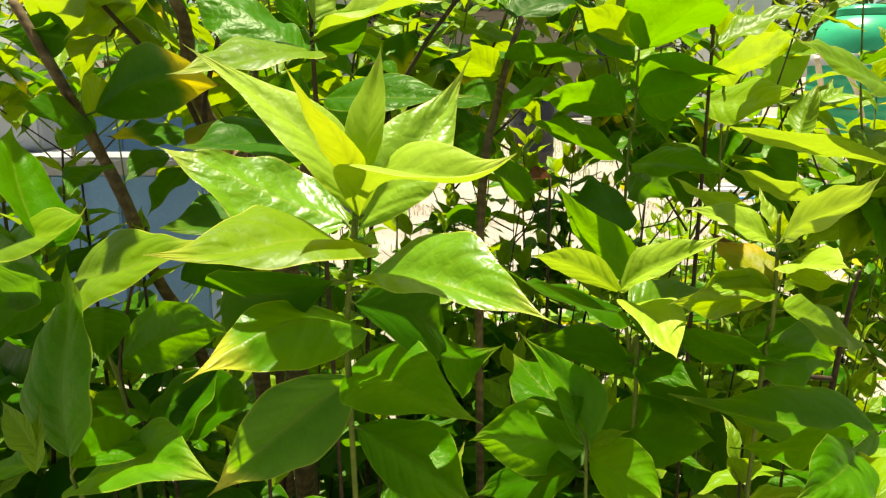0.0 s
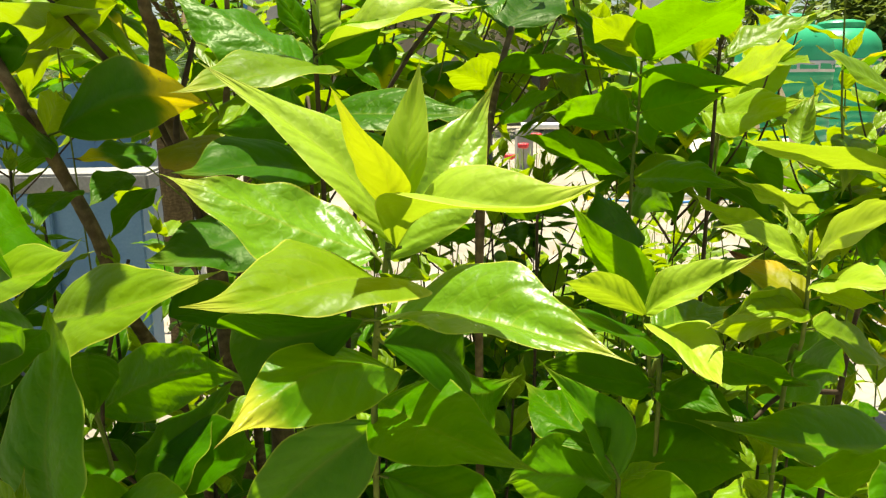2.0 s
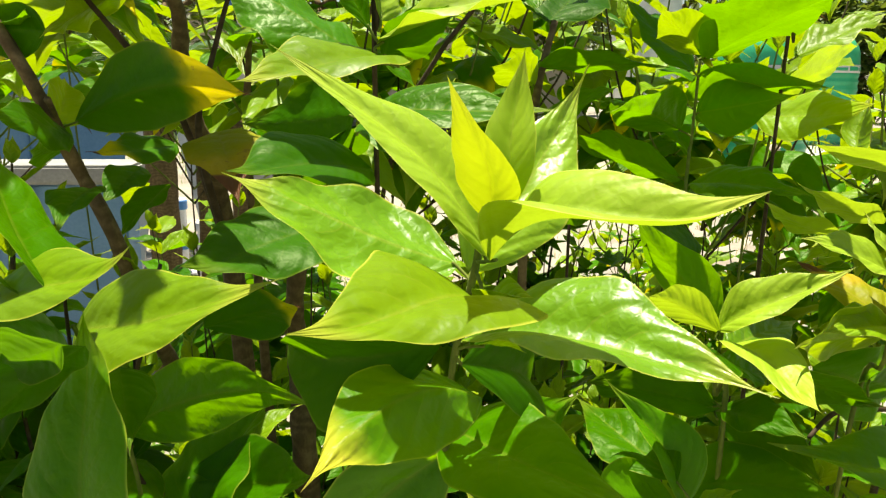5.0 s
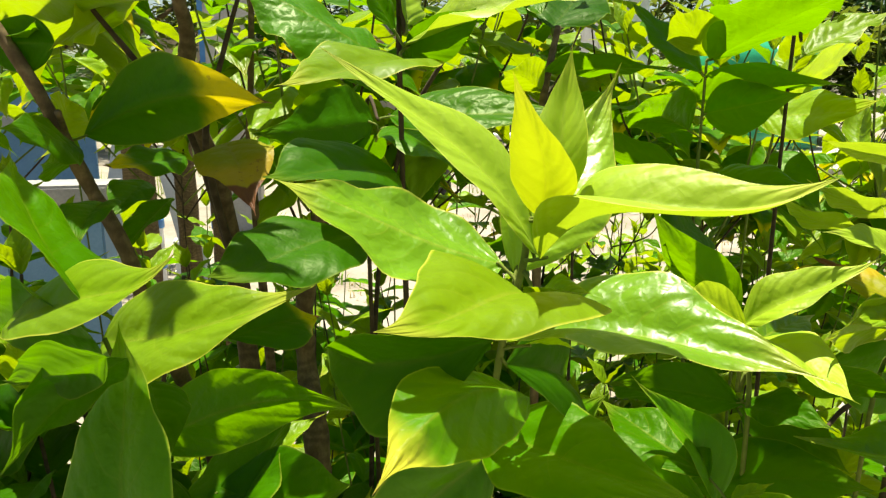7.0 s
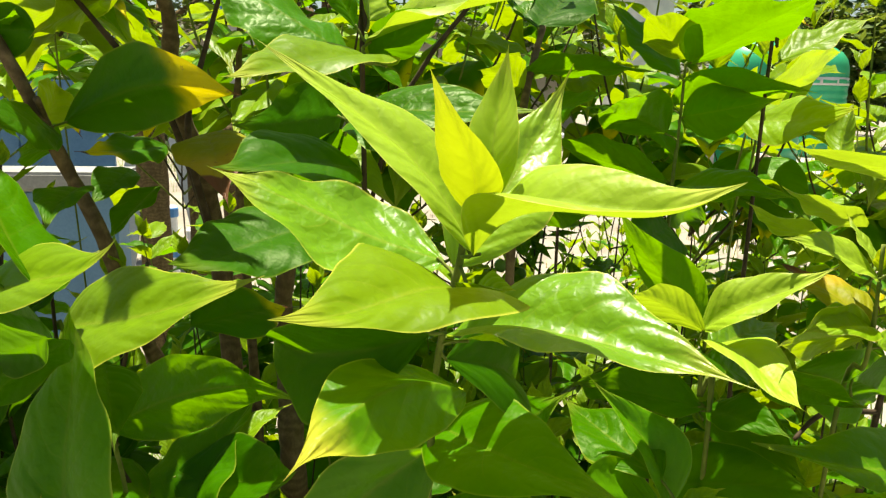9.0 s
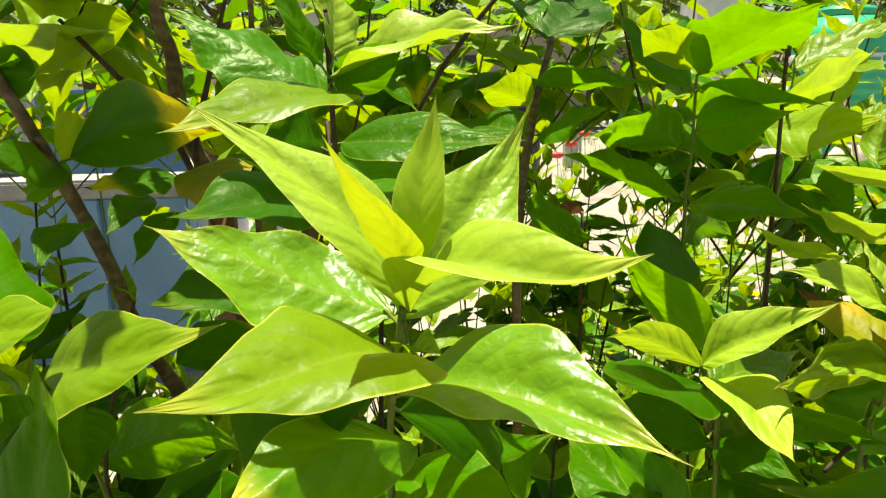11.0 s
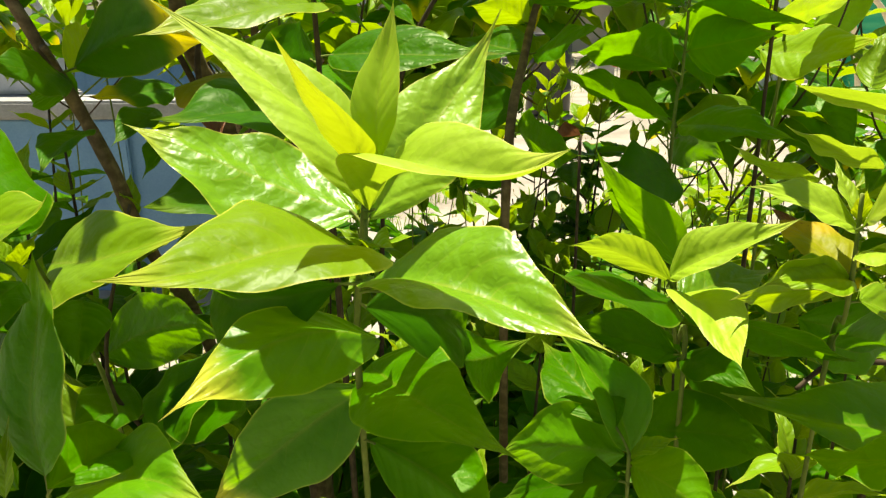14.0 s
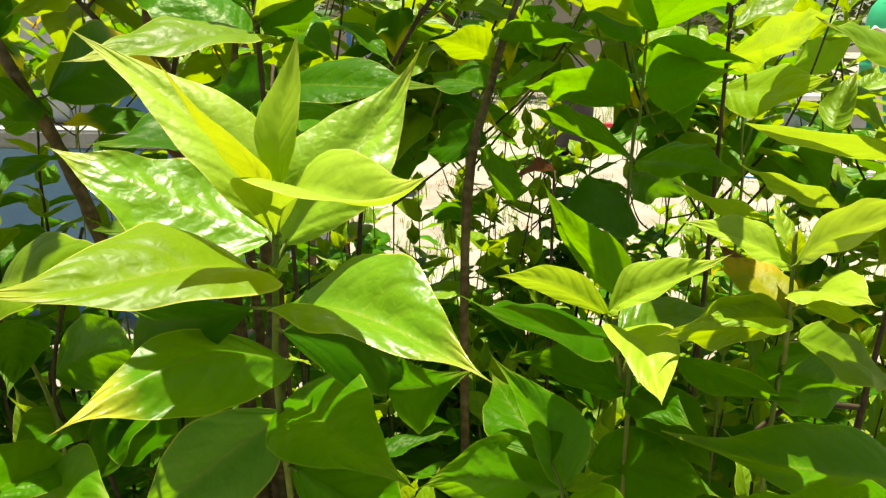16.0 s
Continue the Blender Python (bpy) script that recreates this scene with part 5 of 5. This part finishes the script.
# low thicket in front, its shade painted with darker leaves left of x 0.15
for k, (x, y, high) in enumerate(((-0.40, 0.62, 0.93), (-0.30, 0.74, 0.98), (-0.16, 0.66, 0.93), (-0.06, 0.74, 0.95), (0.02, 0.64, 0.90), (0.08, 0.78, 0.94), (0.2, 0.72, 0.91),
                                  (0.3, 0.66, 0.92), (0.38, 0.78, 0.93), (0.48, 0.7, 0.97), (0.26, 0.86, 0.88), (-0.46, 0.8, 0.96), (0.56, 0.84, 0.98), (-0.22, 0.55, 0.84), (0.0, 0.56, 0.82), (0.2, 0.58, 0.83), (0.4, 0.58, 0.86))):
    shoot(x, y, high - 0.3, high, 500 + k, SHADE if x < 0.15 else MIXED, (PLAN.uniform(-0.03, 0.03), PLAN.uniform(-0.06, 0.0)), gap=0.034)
# shoots close behind the pale ones on the open side, coloured dark for shade
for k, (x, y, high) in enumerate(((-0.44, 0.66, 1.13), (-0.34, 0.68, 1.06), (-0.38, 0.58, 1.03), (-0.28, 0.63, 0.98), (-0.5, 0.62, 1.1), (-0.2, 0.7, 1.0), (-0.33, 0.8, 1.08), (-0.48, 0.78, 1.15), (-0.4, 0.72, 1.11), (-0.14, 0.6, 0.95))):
    shoot(x, y, high - 0.3, high, 530 + k, ('shade_green', 'shade_green', 'shade_green', 'mature'), (PLAN.uniform(-0.03, 0.03), PLAN.uniform(-0.04, 0.02)), gap=0.036)
# a small bright shoot behind the limb, and shade-coloured ones round it
shoot(-0.365, 0.8, 1.07, 1.145, 551, ('young', 'mature'), (0.0, -0.02), gap=0.022, scale=0.6, label='small yellow-green shoot behind a brown limb')
shoot(-0.5, 1.0, 0.95, 1.16, 552, ('shade_green', 'mature'), (0.02, -0.02), gap=0.03, scale=0.8)
shoot(-0.62, 1.05, 0.95, 1.2, 553, ('shade_green', 'mature'), (0.0, -0.03), gap=0.03, scale=0.8)
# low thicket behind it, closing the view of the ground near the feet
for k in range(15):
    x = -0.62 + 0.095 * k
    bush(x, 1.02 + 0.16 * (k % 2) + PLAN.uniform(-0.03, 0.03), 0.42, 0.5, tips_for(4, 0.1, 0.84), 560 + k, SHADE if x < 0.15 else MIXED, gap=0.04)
# thicket at the back, dark-coloured for shade, hiding the foot of the low wall
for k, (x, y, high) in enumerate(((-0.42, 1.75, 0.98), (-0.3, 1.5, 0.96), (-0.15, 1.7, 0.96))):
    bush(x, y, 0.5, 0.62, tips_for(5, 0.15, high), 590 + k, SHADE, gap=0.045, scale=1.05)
# tall shrubs behind, leafy only near their tops
for k, (x, y, fork, low, high) in enumerate(((-0.42, 1.0, 1.3, 1.3, 1.52), (-0.16, 1.0, 1.04, 1.16, 1.45), (-0.06, 1.06, 1.06, 1.15, 1.45),
                                             (0.34, 1.02, 1.02, 1.12, 1.36), (0.6, 1.02, 1.0, 1.06, 1.3), (0.84, 1.2, 1.0, 1.06, 1.27), (-0.66, 1.15, 1.36, 1.36, 1.58))):
    bush(x, y, fork, low, [(dx + (0.13 if k == 2 else 0), dy, z) for dx, dy, z in tips_for(7, 0.15, high)], 600 + k, LIT, thin=0.6)
# branches added above the view, out of sight, to shade the shoots below
over = random.Random(5)
for foot, top in (((-0.25, 0.78, 1.44), (-0.36, 0.68, 1.6)), ((-0.25, 0.78, 1.44), (-0.28, 0.66, 1.62)), ((-0.25, 0.78, 1.44), (-0.33, 0.78, 1.64)),
                  ((-0.25, 0.78, 1.44), (-0.42, 0.74, 1.58)), ((0.09, 0.86, 1.4), (0.06, 0.78, 1.6)), ((0.09, 0.86, 1.4), (0.14, 0.8, 1.58)),
                  ((-0.25, 0.78, 1.44), (-0.5, 0.68, 1.6))):
    stem(old, [foot, tuple((Vector(foot) + Vector(top)) / 2), top], [0.004, 0.003, 0.0016], TWIG, 'twig', seed=9)
    branch_leaves(old, over, Vector(foot) - old.location, Vector(top) - old.location, 1.47, LIT, 0.045, 1.05)
# limb added to carry the overhead branches
stem(old, [(-0.1, 1.0, 0.1), (-0.1, 0.98, 0.8), (-0.06, 0.92, 1.2), (0.09, 0.86, 1.41)], [0.005, 0.0035, 0.0026, 0.002], TWIG, 'limb', seed=12)
# a third row further back
for k in range(5):
    x, y = -0.75 + 0.38 * k + PLAN.uniform(-0.04, 0.04), 1.45 + PLAN.uniform(-0.08, 0.2)
    bush(x, y, 1.04 if x < 0.6 else 0.9, 1.2 if x < 0.1 else 1.12 if x < 0.6 else 0.98, tips_for(9, 0.26, 1.5 if x < 0.6 else 1.28), 700 + k, LIT, thin=0.75)
# shrubs standing further off to the right and between
for k, (x, y, high) in enumerate(((0.78, 1.55, 1.0), (0.98, 1.75, 1.02), (0.72, 1.9, 0.92), (1.2, 1.9, 1.06), (1.45, 2.3, 1.02), (0.62, 1.6, 0.9), (0.1, 1.35, 0.98), (0.24, 1.3, 0.93), (-0.02, 1.3, 1.0), (0.48, 1.7, 0.84), (0.95, 2.8, 0.75), (1.75, 2.7, 1.0), (0.55, 2.4, 0.75), (0.05, 1.9, 0.72), (0.32, 2.1, 0.7))):
    bush(x, y, high * 0.45, high * 0.55, tips_for(6, 0.16, high), 740 + k, LIT, gap=0.05, scale=1.05, thin=0.6)

# leafy tops in front of the bright sand
for k, (x, y, high) in enumerate(((0.08, 1.4, 1.08), (0.24, 1.45, 1.06), (0.4, 1.5, 1.1), (0.16, 1.65, 1.1))):
    bush(x, y, 0.9, 1.0, tips_for(5, 0.11, high), 780 + k, LIT, gap=0.036, scale=0.95, thin=0.6)

# one dry brown leaf left hanging on its own twig
dry = thing('shrub', (0.13, 0.98, 0.0), 'thin bare twig with one dry brown leaf', 'shrub', 'shrub row')
stem(dry, [(0.13, 0.98, -0.03), (0.14, 0.96, 0.6), (0.135, 0.93, 1.13)], [0.004, 0.003, 0.0015], TWIG, seed=8)
leaf(dry, (0.135, 0.93, 1.13), (0.085, 0.88, 1.118), 0.035, 40, 0.12, 30, BROWN, 'dry brown curled leaf')

# small citrus bush with green fruit seen between the shoots
citrus = thing('citrus_bush', (0.2, 1.45, 0), 'small citrus bush with round green fruit', 'bush')
for k, (x, y, z) in enumerate(((-0.04, 0.02, 1.0), (0.05, -0.03, 1.02), (0.0, 0.05, 0.9), (0.12, 0.02, 0.95), (-0.1, 0.0, 0.93))):
    part('branch', tube_mesh('branch', [(0, 0, -0.02), (x * 0.4, y * 0.4, z * 0.55), (x, y, z)], [0.006, 0.004, 0.0015], TWIG, 7, (0, 0, 0), 0.15, k), citrus)
v, f, uv = leaf_cloud(260, (-0.02, 0, 0.93), (0.2, 0.12, 0.1), 0.055, 31)
part('foliage', mesh_of('foliage', v, f, MATURE, False, uv), citrus)
for x, y, z in ((-0.028, -0.02, 0.938), (-0.055, 0.0, 0.915), (0.02, 0.03, 0.91)):
    bm = bmesh.new()
    bmesh.ops.create_uvsphere(bm, u_segments=18, v_segments=12, radius=0.0125)
    for q in bm.verts:
        q.co *= 1 + 0.05 * noise.noise(q.co * 60)
    bm_part('fruit', bm, FRUIT, citrus, 'round green fruit', True).location = (x, y, z)
